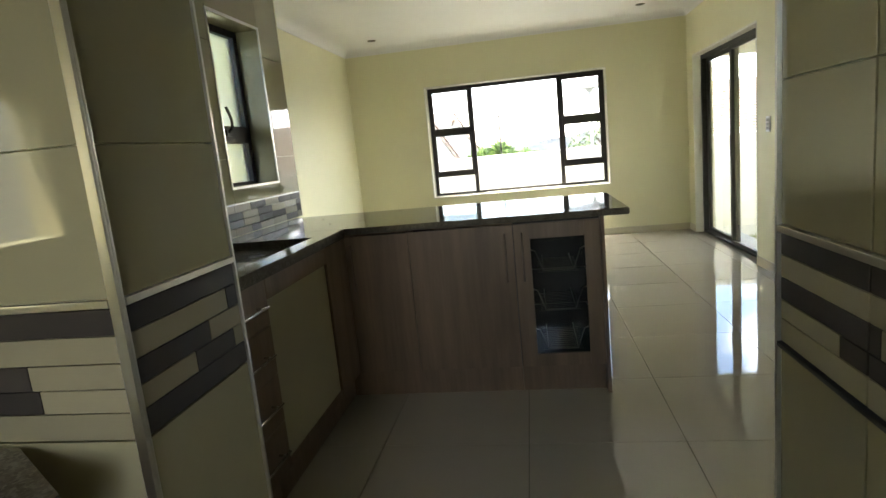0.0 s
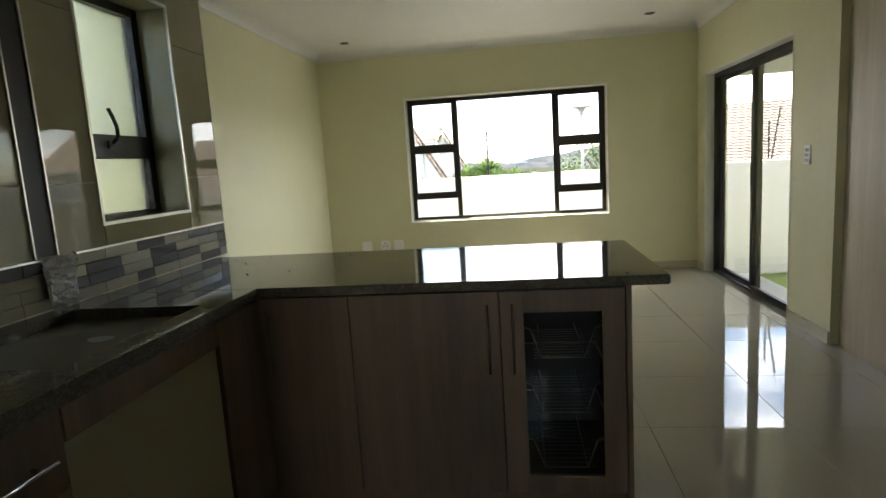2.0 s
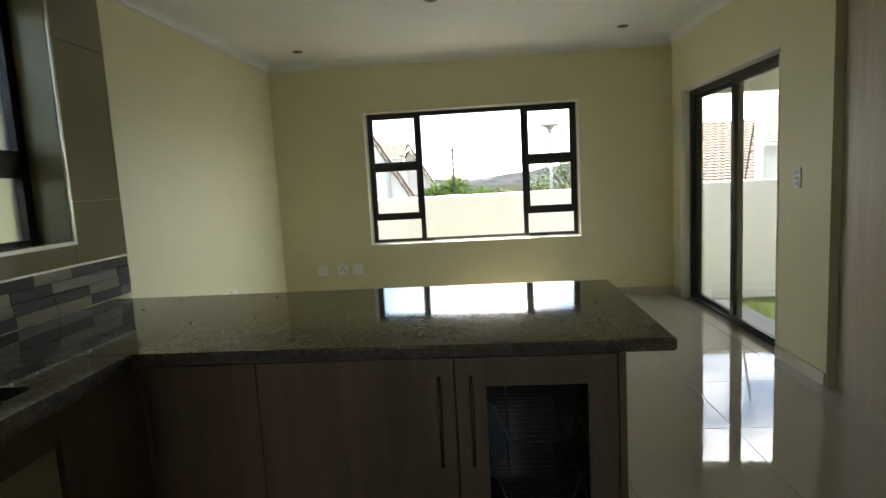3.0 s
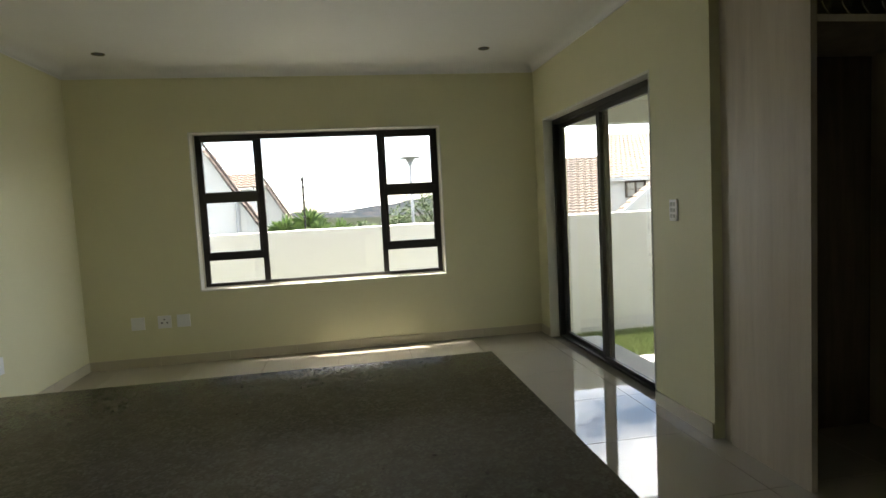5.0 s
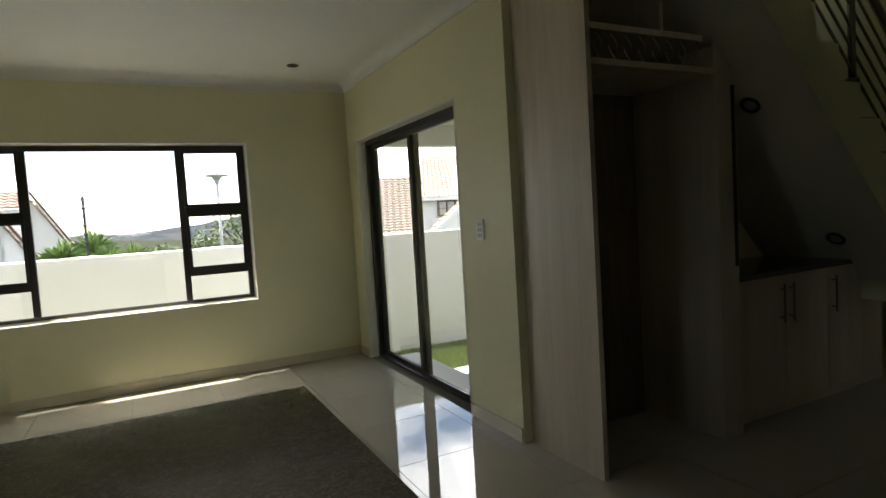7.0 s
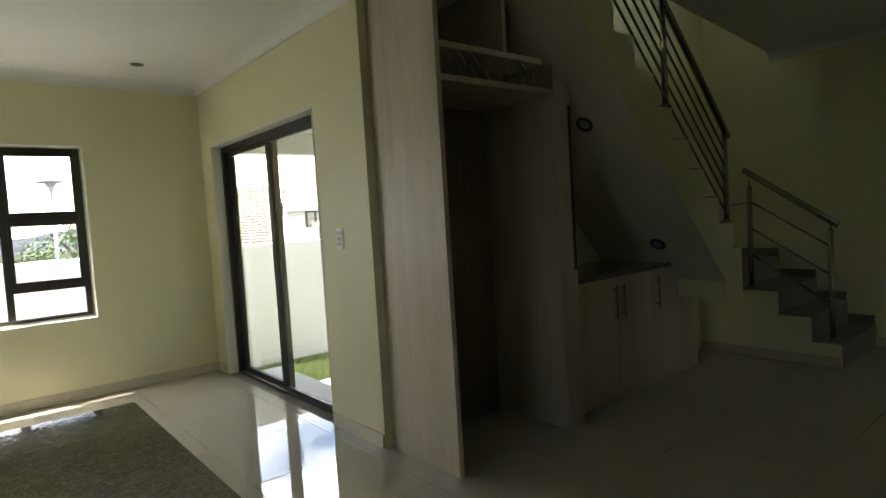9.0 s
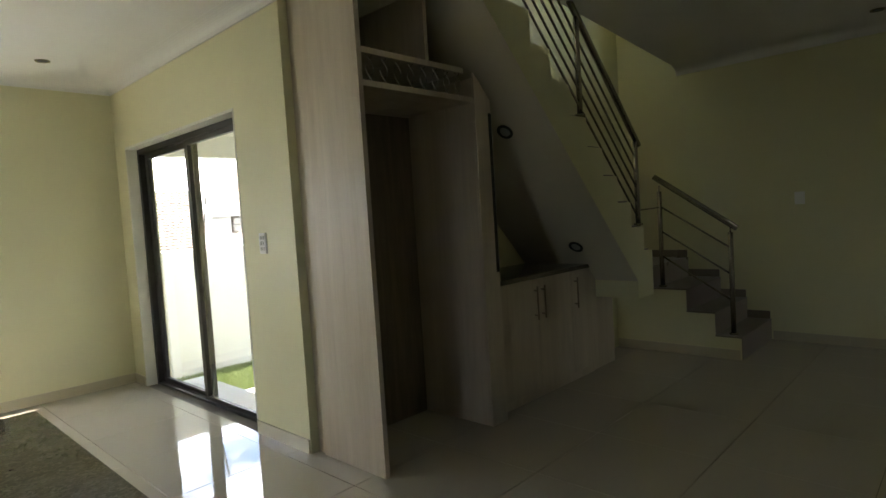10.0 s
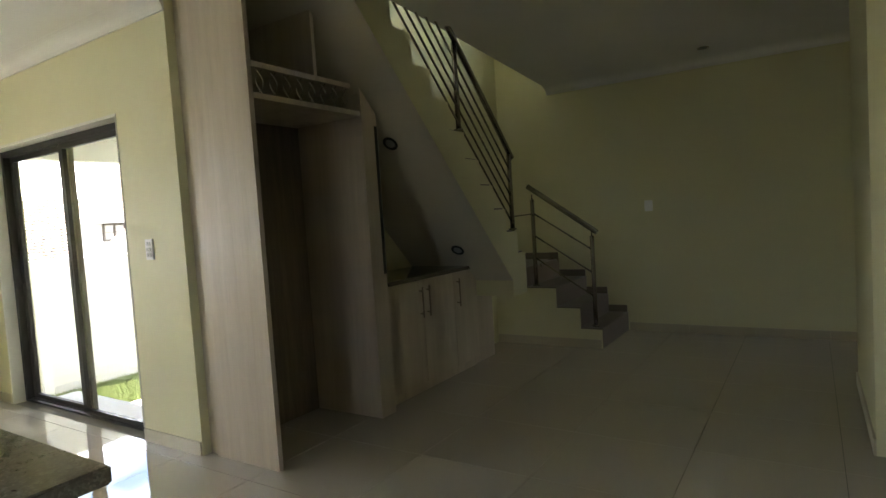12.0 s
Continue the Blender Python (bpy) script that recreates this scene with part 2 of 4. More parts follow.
def tube(pts, r, n=6):
    """One bent wire along points that lie in an x-z plane."""
    bm = bmesh.new()
    rings = []
    for i, p in enumerate(pts):
        p = Vector(p)
        d = (Vector(pts[min(i + 1, len(pts) - 1)]) - Vector(pts[max(i - 1, 0)])).normalized()
        a, b = Vector((0, 1, 0)), d.cross(Vector((0, 1, 0)))
        rings.append([bm.verts.new(p + (a * math.cos(2 * math.pi * k / n) + b * math.sin(2 * math.pi * k / n)) * r) for k in range(n)])
    for u, v in zip(rings, rings[1:]):
        for k in range(n):
            bm.faces.new((u[k], u[(k + 1) % n], v[(k + 1) % n], v[k]))
    bm.faces.new(rings[0][::-1])
    bm.faces.new(rings[-1])
    bmesh.ops.recalc_face_normals(bm, faces=bm.faces)
    return bm


def prism(outline, axis, a, b, bm=None):
    """A flat outline (two coordinates) pushed along the axis from a to b."""
    bm = bm or bmesh.new()

    def at(p, k):
        return (k, p[0], p[1]) if axis == 'x' else (p[0], k, p[1]) if axis == 'y' else (p[0], p[1], k)
    lo = [bm.verts.new(at(p, a)) for p in outline]
    hi = [bm.verts.new(at(p, b)) for p in outline]
    n = len(outline)
    bm.faces.new(lo[::-1])
    bm.faces.new(hi)
    for i in range(n):
        bm.faces.new((lo[i], lo[(i + 1) % n], hi[(i + 1) % n], hi[i]))
    bmesh.ops.recalc_face_normals(bm, faces=bm.faces)
    return bm


def structure(name, bm, mat, label, category):
    return tagged(part(name, bm, mat), label, category, kind="structure")


# ---------------------------------------------------------------- the house: walls, ceiling, floor
XL, XR, YN, XE, YB = -1.262, 2.956, 7.832, 7.03, 5.055       # lounge sides, window wall, hall end wall, stair wall
CEIL, CORN = 2.64, 2.56
WX0, WX1, WZ0, WZ1 = -0.272, 2.012, 0.645, 2.084            # lounge window
DY0, DY1, DZ = 5.645, 7.585, 2.076                         # sliding door
TX = -0.514                                              # kitchen tile face
KY0, KY1, KZ0, KZ1 = 3.095, 3.657, 1.175, 2.072             # kitchen window
T = 0.22

structure("wall_north", boxes((XL - T, WX0, YN, YN + T, -0.4, 2.9), (WX1, XR + T, YN, YN + T, -0.4, 2.9),
                              (WX0, WX1, YN, YN + T, -0.4, WZ0), (WX0, WX1, YN, YN + T, WZ1, 2.9)), WALL,
          "cream painted wall with a wide window", "wall")
structure("wall_west", boxes((XL - T, XL, 3.96, YN, -0.4, 2.9)), WALL, "plain cream painted lounge wall", "wall")
structure("wall_east", boxes((XR, XR + T, YB, DY0, -0.4, 2.9), (XR, XR + T, DY1, YN, -0.4, 2.9), (XR, XR + T, DY0, DY1, DZ, 2.9)), WALL,
          "cream painted wall round the sliding door", "wall")
structure("wall_stair", boxes((XR + T, XE + T, YB, YB + T, -0.4, 5.4)), WALL, "cream painted wall behind the stairs", "wall")
structure("wall_hall_end", boxes((XE, XE + T, -1.3, YB, -0.4, 5.4)), WALL, "cream painted end wall of the hall", "wall")
structure("wall_kitchen", boxes((TX - T, TX - 0.012, 1.24, KY0, -0.4, 2.9), (TX - T, TX - 0.012, KY1, 3.95, -0.4, 2.9),
                                (TX - T, TX - 0.012, KY0, KY1, -0.4, KZ0), (TX - T, TX - 0.012, KY0, KY1, KZ1, 2.9),
                                (XL - T, TX - T, 3.74, 3.95, -0.4, 2.9)), WALL, "kitchen wall under the tiles", "wall")
structure("wall_kitchen_pier", boxes((-1.6, 0.475, 0.94, 1.212, -0.4, 2.9)), WALL, "tiled pier beside the kitchen opening", "wall")
structure("wall_south", boxes((1.378, 4.4, 0.93, 1.14, -0.4, 2.9), (4.4, 5.68, 1.08, 1.785, -0.4, 2.9), (5.46, 5.68, -1.3, 1.08, -0.4, 2.9)), WALL,
          "cream painted wall on the hall side of the kitchen", "wall")
structure("wall_passage", boxes((1.378, 1.67, -1.7, 0.93, -0.4, 2.9)), WALL, "wall behind the tiles of the passage", "wall")
# The south opening is added, unseen, to light the kitchen from behind.
structure("wall_scullery", boxes((-1.6, 0.55, -1.7, -1.5, -0.4, 2.9), (1.25, 1.378, -1.7, -1.5, -0.4, 2.9), (0.55, 1.25, -1.7, -1.5, -0.4, 1.1), (0.55, 1.25, -1.7, -1.5, 2.05, 2.9),
                                 (-1.8, -1.6, -1.7, -1.3, -0.4, 2.9), (-1.8, -1.6, -0.5, 1.4, -0.4, 2.9), (-1.8, -1.6, -1.3, -0.5, -0.4, 1.0),
                                 (-1.8, -1.6, -1.3, -0.5, 1.75, 2.9)), WALL, "plain scullery walls with an unseen south opening added for light", "wall")
structure("wall_hall_front", boxes((5.68, 6.63, -1.3, -1.1, -0.4, 2.9), (6.78, XE, -1.3, -1.1, -0.4, 2.9), (6.63, 6.78, -1.3, -1.1, 2.15, 2.9)), WALL,
          "plain wall round a narrow front opening", "wall")
# Unseen wall, added to keep upstairs light off the far stair corner.
structure("wall_upper_void", boxes((5.95, XE, 4.18, 4.30, 2.9, 5.4)), WALL, "unseen upper wall added to block light beside the void", "wall")
structure("wall_upper_hall", boxes((3.1, 3.2, 1.8, 2.0, 2.9, 5.4), (4.4, XE, 1.8, 2.0, 2.9, 5.4), (3.2, 4.4, 1.8, 2.0, 2.9, 3.6), (3.2, 4.4, 1.8, 2.0, 4.5, 5.4),
                                   (2.9, 3.1, 1.8, YB, 2.9, 5.4)), WALL, "plain walls of the upper landing", "wall")

VY = 4.13                                                # edge of the stair void
structure("ceiling", boxes((XL - T, XR, 3.96, YN, CEIL, 2.9), (-1.8, XR, -1.7, 3.96, CEIL, 2.9), (XR, 3.30, -1.7, YB, CEIL, 2.9), (3.30, XE, -1.3, 3.9, CEIL, 2.9)), CEILING,
          "flat white plastered ceiling", "ceiling")
structure("ceiling_stair_edge", prism([(3.30, 3.9), (XE, 3.9), (XE, 4.44), (4.0, 4.16), (3.30, VY)], 'z', CEIL, 2.9), CEILING, "white plastered slab edge at the stair void", "ceiling")
structure("ceiling_upper", boxes((2.9, XE + T, 1.8, YB + T, 5.4, 5.5)), CEILING, "plain ceiling of the upper landing", "ceiling")
structure("floor", boxes((-1.8, XR + 0.2, -1.7, YN, -0.4, -0.006), (XR + 0.2, XE, -1.3, YB, -0.4, -0.006)), GROUT, "grouted floor bed under the tiles", "floor")


def cornice(name, a, b, inward):
    """Coved cornice run between two corners of the wall, at the ceiling."""
    a, b, n = Vector((*a, 0)), Vector((*b, 0)), Vector((*inward, 0))
    prof = [(0, CORN), (0.010, CORN), (0.012, CORN + 0.010)]
    for k in range(9):
        th = k / 8 * math.pi / 2
        prof.append((0.012 + 0.106 * (1 - math.cos(th)), CORN + 0.012 + (CEIL - CORN - 0.014) * math.sin(th)))
    prof += [(0.122, CEIL - 0.001), (0, CEIL - 0.001)]
    bm = bmesh.new()
    ends = [[bm.verts.new(p + n * d + Vector((0, 0, z))) for d, z in prof] for p in (a, b)]
    k = len(prof)
    for i in range(k):
        bm.faces.new((ends[0][i], ends[0][(i + 1) % k], ends[1][(i + 1) % k], ends[1][i]))
    bm.faces.new(ends[0])
    bm.faces.new(ends[1][::-1])
    bmesh.ops.recalc_face_normals(bm, faces=bm.faces)
    return structure(name, bm, CORNICE, "white coved plaster cornice", "cornice")


cornice("trim_cornice_north", (XL, YN), (XR, YN), (0, -1))
cornice("trim_cornice_west", (XL, 3.96), (XL, YN), (1, 0))
cornice("trim_cornice_east", (XR, 5.05), (XR, YN), (-1, 0))
cornice("trim_cornice_hall", (XE, 0.0), (XE, 4.44), (-1, 0))
cornice("trim_cornice_south", (4.4, 1.785), (5.68, 1.785), (0, 1))


def skirting(name, runs):
    """Tile skirting in lengths, with fine joints."""
    bm = bmesh.new()
    for x0, y0, x1, y1, nx, ny in runs:
        d = Vector((x1 - x0, y1 - y0))
        n = max(1, round(d.length / 0.6))
        for i in range(n):
            p, q = Vector((x0, y0)) + d * (i / n), Vector((x0, y0)) + d * ((i + 1) / n)
            u = d.normalized() * 0.0012
            p, q = p + u, q - u
            xs, ys = sorted((p.x, q.x)), sorted((p.y, q.y))
            if nx:
                xs = sorted((x0, x0 + nx * 0.011))
            else:
                ys = sorted((y0, y0 + ny * 0.011))
            box(*xs, *ys, 0.0, 0.082, bevel=0.0015, bm=bm)
    return structure(name, bm, SKIRT, "low cream tile skirting", "skirting")


skirting("baseboard_lounge", [(XL, YN, XR, YN, 0, -1), (XL, 3.97, XL, YN, 1, 0), (XR, DY1, XR, YN - 0.012, -1, 0), (XR, 5.06, XR, DY0, -1, 0), (XR, DY0, XR + 0.1, DY0, 0, 1)])
skirting("baseboard_hall", [(XE, -1.0, XE, 3.65, -1, 0), (4.4, 1.785, 5.68, 1.785, 0, 1), (1.39, 1.14, 4.4, 1.14, 0, 1), (5.68, -1.0, 5.68, 1.785, 1, 0)])


# ---------------------------------------------------------------- windows and sliding door
def pane_object(name, bm, parent, mat=PANE):
    p = part(name, bm, mat, parent)
    p.visible_shadow = False
    return p


def lounge_window():
    w = thing("window_1", ((WX0 + WX1) / 2, YN + 0.1, WZ0), "dark bronze aluminium window with side lights", "window", kind="structure")
    y0, y1 = YN + 0.11, YN + 0.16
    f = 0.042
    fx0, fx1, fz0, fz1 = WX0 + 0.027, WX1 - 0.020, WZ0 + 0.026, WZ1 - 0.018   # the frame stands inside the plaster
    m0, m1 = 0.287, 1.462                                 # mullions
    part("window_frame", boxes((fx0, fx0 + f, y0, y1, fz0, fz1), (fx1 - f, fx1, y0, y1, fz0, fz1), (fx0 + f, fx1 - f, y0, y1, fz1 - f, fz1),
                               (fx0 + f, fx1 - f, y0, y1, fz0, fz0 + 0.03), (m0, m0 + 0.05, y0, y1, fz0 + 0.03, fz1 - f),
                               (m1 - 0.05, m1, y0, y1, fz0 + 0.03, fz1 - f), bevel=0.004), BRONZE, w)
    for x0, x1, s in ((fx0 + f, m0, 0.02), (m1, fx1 - f, 0.026)):
        za, zb = 0.912, 1.466
        for z in (za, zb):
            part("transom", box(x0, x1, y0 + 0.003, y1 - 0.003, z, z + 0.058, 0.004), BRONZE, w)
        for z0, z1, sash in ((fz0 + 0.03, za, 0), (za + 0.058, zb, 1), (zb + 0.058, fz1 - f, 1)):
            if sash:
                part("sash", boxes((x0, x0 + s, y0 - 0.012, y0 + 0.02, z0, z1), (x1 - s, x1, y0 - 0.012, y0 + 0.02, z0, z1),
                                   (x0 + s, x1 - s, y0 - 0.012, y0 + 0.02, z0, z0 + s), (x0 + s, x1 - s, y0 - 0.012, y0 + 0.02, z1 - s, z1), bevel=0.003), BRONZE, w)
            pane_object("pane", box(x0, x1, y0 + 0.022, y0 + 0.027, z0, z1), w)
    pane_object("pane", box(m0 + 0.05, m1 - 0.05, y0 + 0.022, y0 + 0.027, fz0 + 0.03, fz1 - f), w)
    # pale plastered reveal closing up to the frame
    part("reveal", boxes((WX0, WX0 + 0.012, YN - 0.004, y0, WZ0, WZ1), (WX1 - 0.010, WX1, YN - 0.004, y0, WZ0, WZ1),
                         (WX0 + 0.012, WX1 - 0.010, YN - 0.004, y0, WZ1 - 0.010, WZ1), (WX0, fx0, y0, y1, WZ0, WZ1), (fx1, WX1, y0, y1, WZ0, WZ1),
                         (fx0, fx1, y0, y1, fz1, WZ1), (fx0, fx1, y0, y1, WZ0, fz0)), REVEAL, w)
    part("window_sill", box(WX0 + 0.012, WX1 - 0.010, YN - 0.006, y0 - 0.001, WZ0, WZ0 + 0.014, 0.003), REVEAL, w, "pale plastered inner sill")


lounge_window()


def sliding_door():
    d = thing("door_1", (XR + 0.14, (DY0 + DY1) / 2, 0), "closed bronze aluminium sliding glass door", "door", kind="structure")
    x0, x1 = XR + 0.085, XR + 0.175
    top = DZ - 0.02
    part("frame", boxes((x0, x1, DY0, DY0 + 0.04, 0, top), (x0, x1, DY1 - 0.05, DY1, 0, top), (x0, x1, DY0 + 0.04, DY1 - 0.05, top - 0.045, top),
                        (x0, x1, DY0 + 0.04, DY1 - 0.05, 0, 0.018), bevel=0.004), BRONZE, d)
    part("track", boxes((x0 + 0.03, x0 + 0.036, DY0 + 0.04, DY1 - 0.05, 0.018, 0.024), (x0 + 0.06, x0 + 0.066, DY0 + 0.04, DY1 - 0.05, 0.018, 0.024)), BRONZE, d)
    for a, b, xo in ((DY0 + 0.04, 6.625, 0.006), (6.56, DY1 - 0.05, 0.048)):
        xa, xb = x0 + xo, x0 + xo + 0.036
        leaf_part = part("door_leaf", boxes((xa, xb, a, a + 0.055, 0.025, top - 0.045), (xa, xb, b - 0.055, b, 0.025, top - 0.045),
                                            (xa, xb, a + 0.055, b - 0.055, 0.025, 0.056), (xa, xb, a + 0.055, b - 0.055, top - 0.085, top - 0.045), bevel=0.003), BRONZE, d)
        pane_object("pane", box(xa + 0.015, xa + 0.021, a + 0.055, b - 0.055, 0.056, top - 0.085), leaf_part)
    part("handle", boxes((x0 + 0.0, x0 + 0.006, 6.585, 6.615, 0.95, 1.15), bevel=0.002), BLACK, d)
    part("reveal", boxes((XR - 0.004, x1, DY0, DY1, top + 0.001, DZ), (XR - 0.004, x0, DY1 - 0.012, DY1, 0, top), (XR - 0.004, x0, DY0, DY0 + 0.012, 0.083, top)), REVEAL, d)


sliding_door()


def kitchen_window():
    w = thing("window_2", (TX - 0.14, (KY0 + KY1) / 2, KZ0), "small dark framed kitchen window with obscured glass", "window", kind="structure")
    x0, x1 = TX - 0.19, TX - 0.135
    f, zm = 0.045, 1.47
    part("window_frame", boxes((x0, x1, KY0, KY0 + f, KZ0, KZ1), (x0, x1, KY1 - f, KY1, KZ0, KZ1), (x0, x1, KY0 + f, KY1 - f, KZ1 - f, KZ1),
                               (x0, x1, KY0 + f, KY1 - f, KZ0, KZ0 + 0.02), (x0, x1 + 0.012, KY0 + f, KY1 - f, zm - 0.05, zm + 0.045), bevel=0.004), BRONZE, w)
    for z0, z1 in ((KZ0 + 0.02, zm - 0.05), (zm + 0.045, KZ1 - f)):
        pane_object("pane", box(x0 + 0.02, x0 + 0.026, KY0 + f, KY1 - f, z0, z1), w, FROST)
    # cam handle, curved upward
    bm = bmesh.new()
    pts = [(x1 + 0.02, 3.36, zm + 0.01), (x1 + 0.045, 3.36, zm + 0.03), (x1 + 0.05, 3.355, zm + 0.07), (x1 + 0.045, 3.345, zm + 0.11), (x1 + 0.04, 3.33, zm + 0.145)]
    for a, b in zip(pts, pts[1:]):
        rod(a, b, 0.008, bm, 8)
    box(x1 + 0.004, x1 + 0.022, 3.335, 3.385, zm - 0.012, zm + 0.02, bm=bm)
    part("handle", bm, BLACK, w)
    # tiled reveal
    part("reveal", boxes((x1, TX - 0.004, KY0 - 0.006, KY0 + 0.006, KZ0, KZ1), (x1, TX - 0.004, KY1 - 0.006, KY1 + 0.006, KZ0, KZ1),
                         (x1, TX - 0.004, KY0, KY1, KZ0 - 0.006, KZ0 + 0.006), (x1, TX - 0.004, KY0, KY1, KZ1 - 0.006, KZ1 + 0.006)), WALL_TILE, w, "taupe tiled window reveal")
    e = 0.009
    part("edge_trim", boxes((TX - 0.006, TX + 0.004, KY0 - e, KY0 + 0.003, KZ0 - e, KZ1 + e), (TX - 0.006, TX + 0.004, KY1 - 0.003, KY1 + e, KZ0 - e, KZ1 + e),
                            (TX - 0.006, TX + 0.004, KY0, KY1, KZ0 - e, KZ0 + 0.003), (TX - 0.006, TX + 0.004, KY0, KY1, KZ1 - 0.003, KZ1 + e)), TRIM, w, "thin aluminium tile edge")


kitchen_window()

# ---------------------------------------------------------------- kitchen
TOP, UNDER = 0.925, 0.893                                # granite worktop
CX, PY0, PY1, PX = 0.08, 3.02, 3.82, 1.46                # worktop front, peninsula front, back, end
FX, FY = 0.062, 3.06                              # cabinet fronts


def worktop():
    w = thing("worktop", (0.3, 3.2, UNDER), "L-shaped brown flecked polished granite worktop", "worktop")
    b = 0.004
    hx0, hx1, hy0, hy1 = -0.43, 0.0, 2.24, 2.80          # cut-out for the hob
    xs, ys = (TX + 0.012, hx0, hx1, CX), (1.245, hy0, hy1, PY0)
    bm = bmesh.new()
    g = [[bm.verts.new((x, y, UNDER)) for y in ys] for x in xs]
    fs = [bm.faces.new((g[i][j], g[i + 1][j], g[i + 1][j + 1], g[i][j + 1])) for i in range(3) for j in range(3) if (i, j) != (1, 1)]
    up = bmesh.ops.extrude_face_region(bm, geom=fs)["geom"]
    bmesh.ops.translate(bm, verts=[v for v in up if isinstance(v, bmesh.types.BMVert)], vec=(0, 0, TOP - UNDER))
    bmesh.ops.recalc_face_normals(bm, faces=bm.faces)
    part("slab", bm, GRANITE, w)
    bm = prism([(TX + 0.012, PY0), (PX - 0.005, PY0), (PX, PY0 + 0.005), (PX, PY1 - 0.005), (PX - 0.005, PY1), (TX + 0.012, PY1)], 'z', UNDER, TOP)
    bmesh.ops.bevel(bm, geom=[e for e in bm.edges if abs(e.verts[0].co.z - e.verts[1].co.z) < 1e-5], offset=b, segments=2, affect='EDGES')
    part("slab", bm, GRANITE, w)
    # dropped front edges
    part("front_edge", box(CX - 0.028, CX - 0.001, 1.245, PY0, UNDER - 0.012, UNDER - 0.0005, 0.003), GRANITE, w)
    part("hob_well", boxes((hx0 - 0.02, hx1 + 0.01, hy0 - 0.01, hy1 + 0.02, 0.872, 0.8925)), HOB_BOARD, w, "plain board seen in the hob cut-out")
    return w


worktop()


def crumbs():
    rnd = random.Random(21)
    bm = bmesh.new()
    for _ in range(24):
        x, y = (rnd.uniform(-0.4, 1.42), rnd.uniform(3.05, 3.79)) if rnd.random() < 0.7 else (rnd.gauss(1.2, 0.06), rnd.gauss(3.2, 0.06))
        if not (-0.4 < x < 1.44 and 3.03 < y < 3.8):
            continue
        s = rnd.uniform(0.0015, 0.0038)
        m = Matrix.Translation((x, y, TOP + s * 0.45)) @ Matrix.Rotation(rnd.uniform(0, 3.1), 4, 'Z') @ Matrix.Diagonal((s * rnd.uniform(0.8, 2.2), s, s * 0.6, 1))
        bmesh.ops.create_icosphere(bm, subdivisions=1, radius=1.0, matrix=m)
    return tagged(part("debris", bm, FASCIA), "dark crumbs of builder's debris scattered on the granite", "debris", kind="stuff")


crumbs()


def bar_handle(parent, a, b, off, r=0.006, mat=None):
    """A bar handle on two short posts; off is the stand-off from the front."""
    a, b, off = Vector(a), Vector(b), Vector(off)
    bm = bmesh.new()
    rod(a + off, b + off, r, bm, 12)
    d = (b - a).normalized() * 0.03
    rod(a + d, a + d + off, r * 0.8, bm, 8)
    rod(b - d, b - d + off, r * 0.8, bm, 8)
    return part("handle", bm, mat or CHROME, parent, "slim metal bar handle", True)


def drawer_unit():
    c = thing("drawer_cabinet", (-0.2, 1.9, 0), "brown oak drawer unit under the granite worktop", "cabinet")
    y0, y1 = 1.628, 2.156
    part("body", boxes((TX + 0.02, FX - 0.02, y0, y0 + 0.016, 0.15, UNDER - 0.001), (TX + 0.02, FX - 0.02, y1 - 0.016, y1, 0.15, UNDER - 0.001), (TX + 0.02, FX - 0.02, y0 + 0.016, y1 - 0.016, 0.15, 0.166)), WOOD_K, c)
    part("plinth", box(TX + 0.05, FX - 0.06, y0, y1, 0.0, 0.149), WOOD_K, c)
    zs = [0.152, 0.34, 0.525, 0.708, 0.884]
    for z0, z1 in zip(zs, zs[1:]):
        f = part("drawer_front", box(FX - 0.018, FX, y0 + 0.002, y1 - 0.002, z0 + 0.002, z1 - 0.002, 0.0015), WOOD_K, c)
        bar_handle(f, (FX, y0 + 0.145, z1 - 0.096), (FX, y1 - 0.055, z1 - 0.096), (0.03, 0, 0), 0.005)


drawer_unit()


def oven_housing():
    c = thing("oven_housing", (-0.2, 2.38, 0), "brown oak housing closed by a plain olive board", "cabinet")
    y0, y1 = 2.159, 2.775
    part("body", boxes((TX + 0.02, FX - 0.02, y0, y0 + 0.016, 0.15, 0.785), (TX + 0.02, FX - 0.02, y1 - 0.016, y1, 0.15, 0.785), (TX + 0.02, FX - 0.02, y0 + 0.016, y1 - 0.016, 0.15, 0.166)), WOOD_K, c)
    part("plinth", box(TX + 0.05, FX - 0.06, y0, y1, 0, 0.149), WOOD_K, c)
    part("header", box(FX - 0.018, FX, y0 + 0.002, y1 - 0.002, 0.80, 0.878, 0.0015), WOOD_K, c)
    part("blank_panel", box(FX - 0.025, FX - 0.007, y0 + 0.004, y1 - 0.012, 0.183, 0.798, 0.0015), BLANK, c, "plain olive board")
    part("bottom_rail", box(FX - 0.018, FX, y0 + 0.002, y1 - 0.002, 0.152, 0.181, 0.0015), WOOD_K, c)


oven_housing()


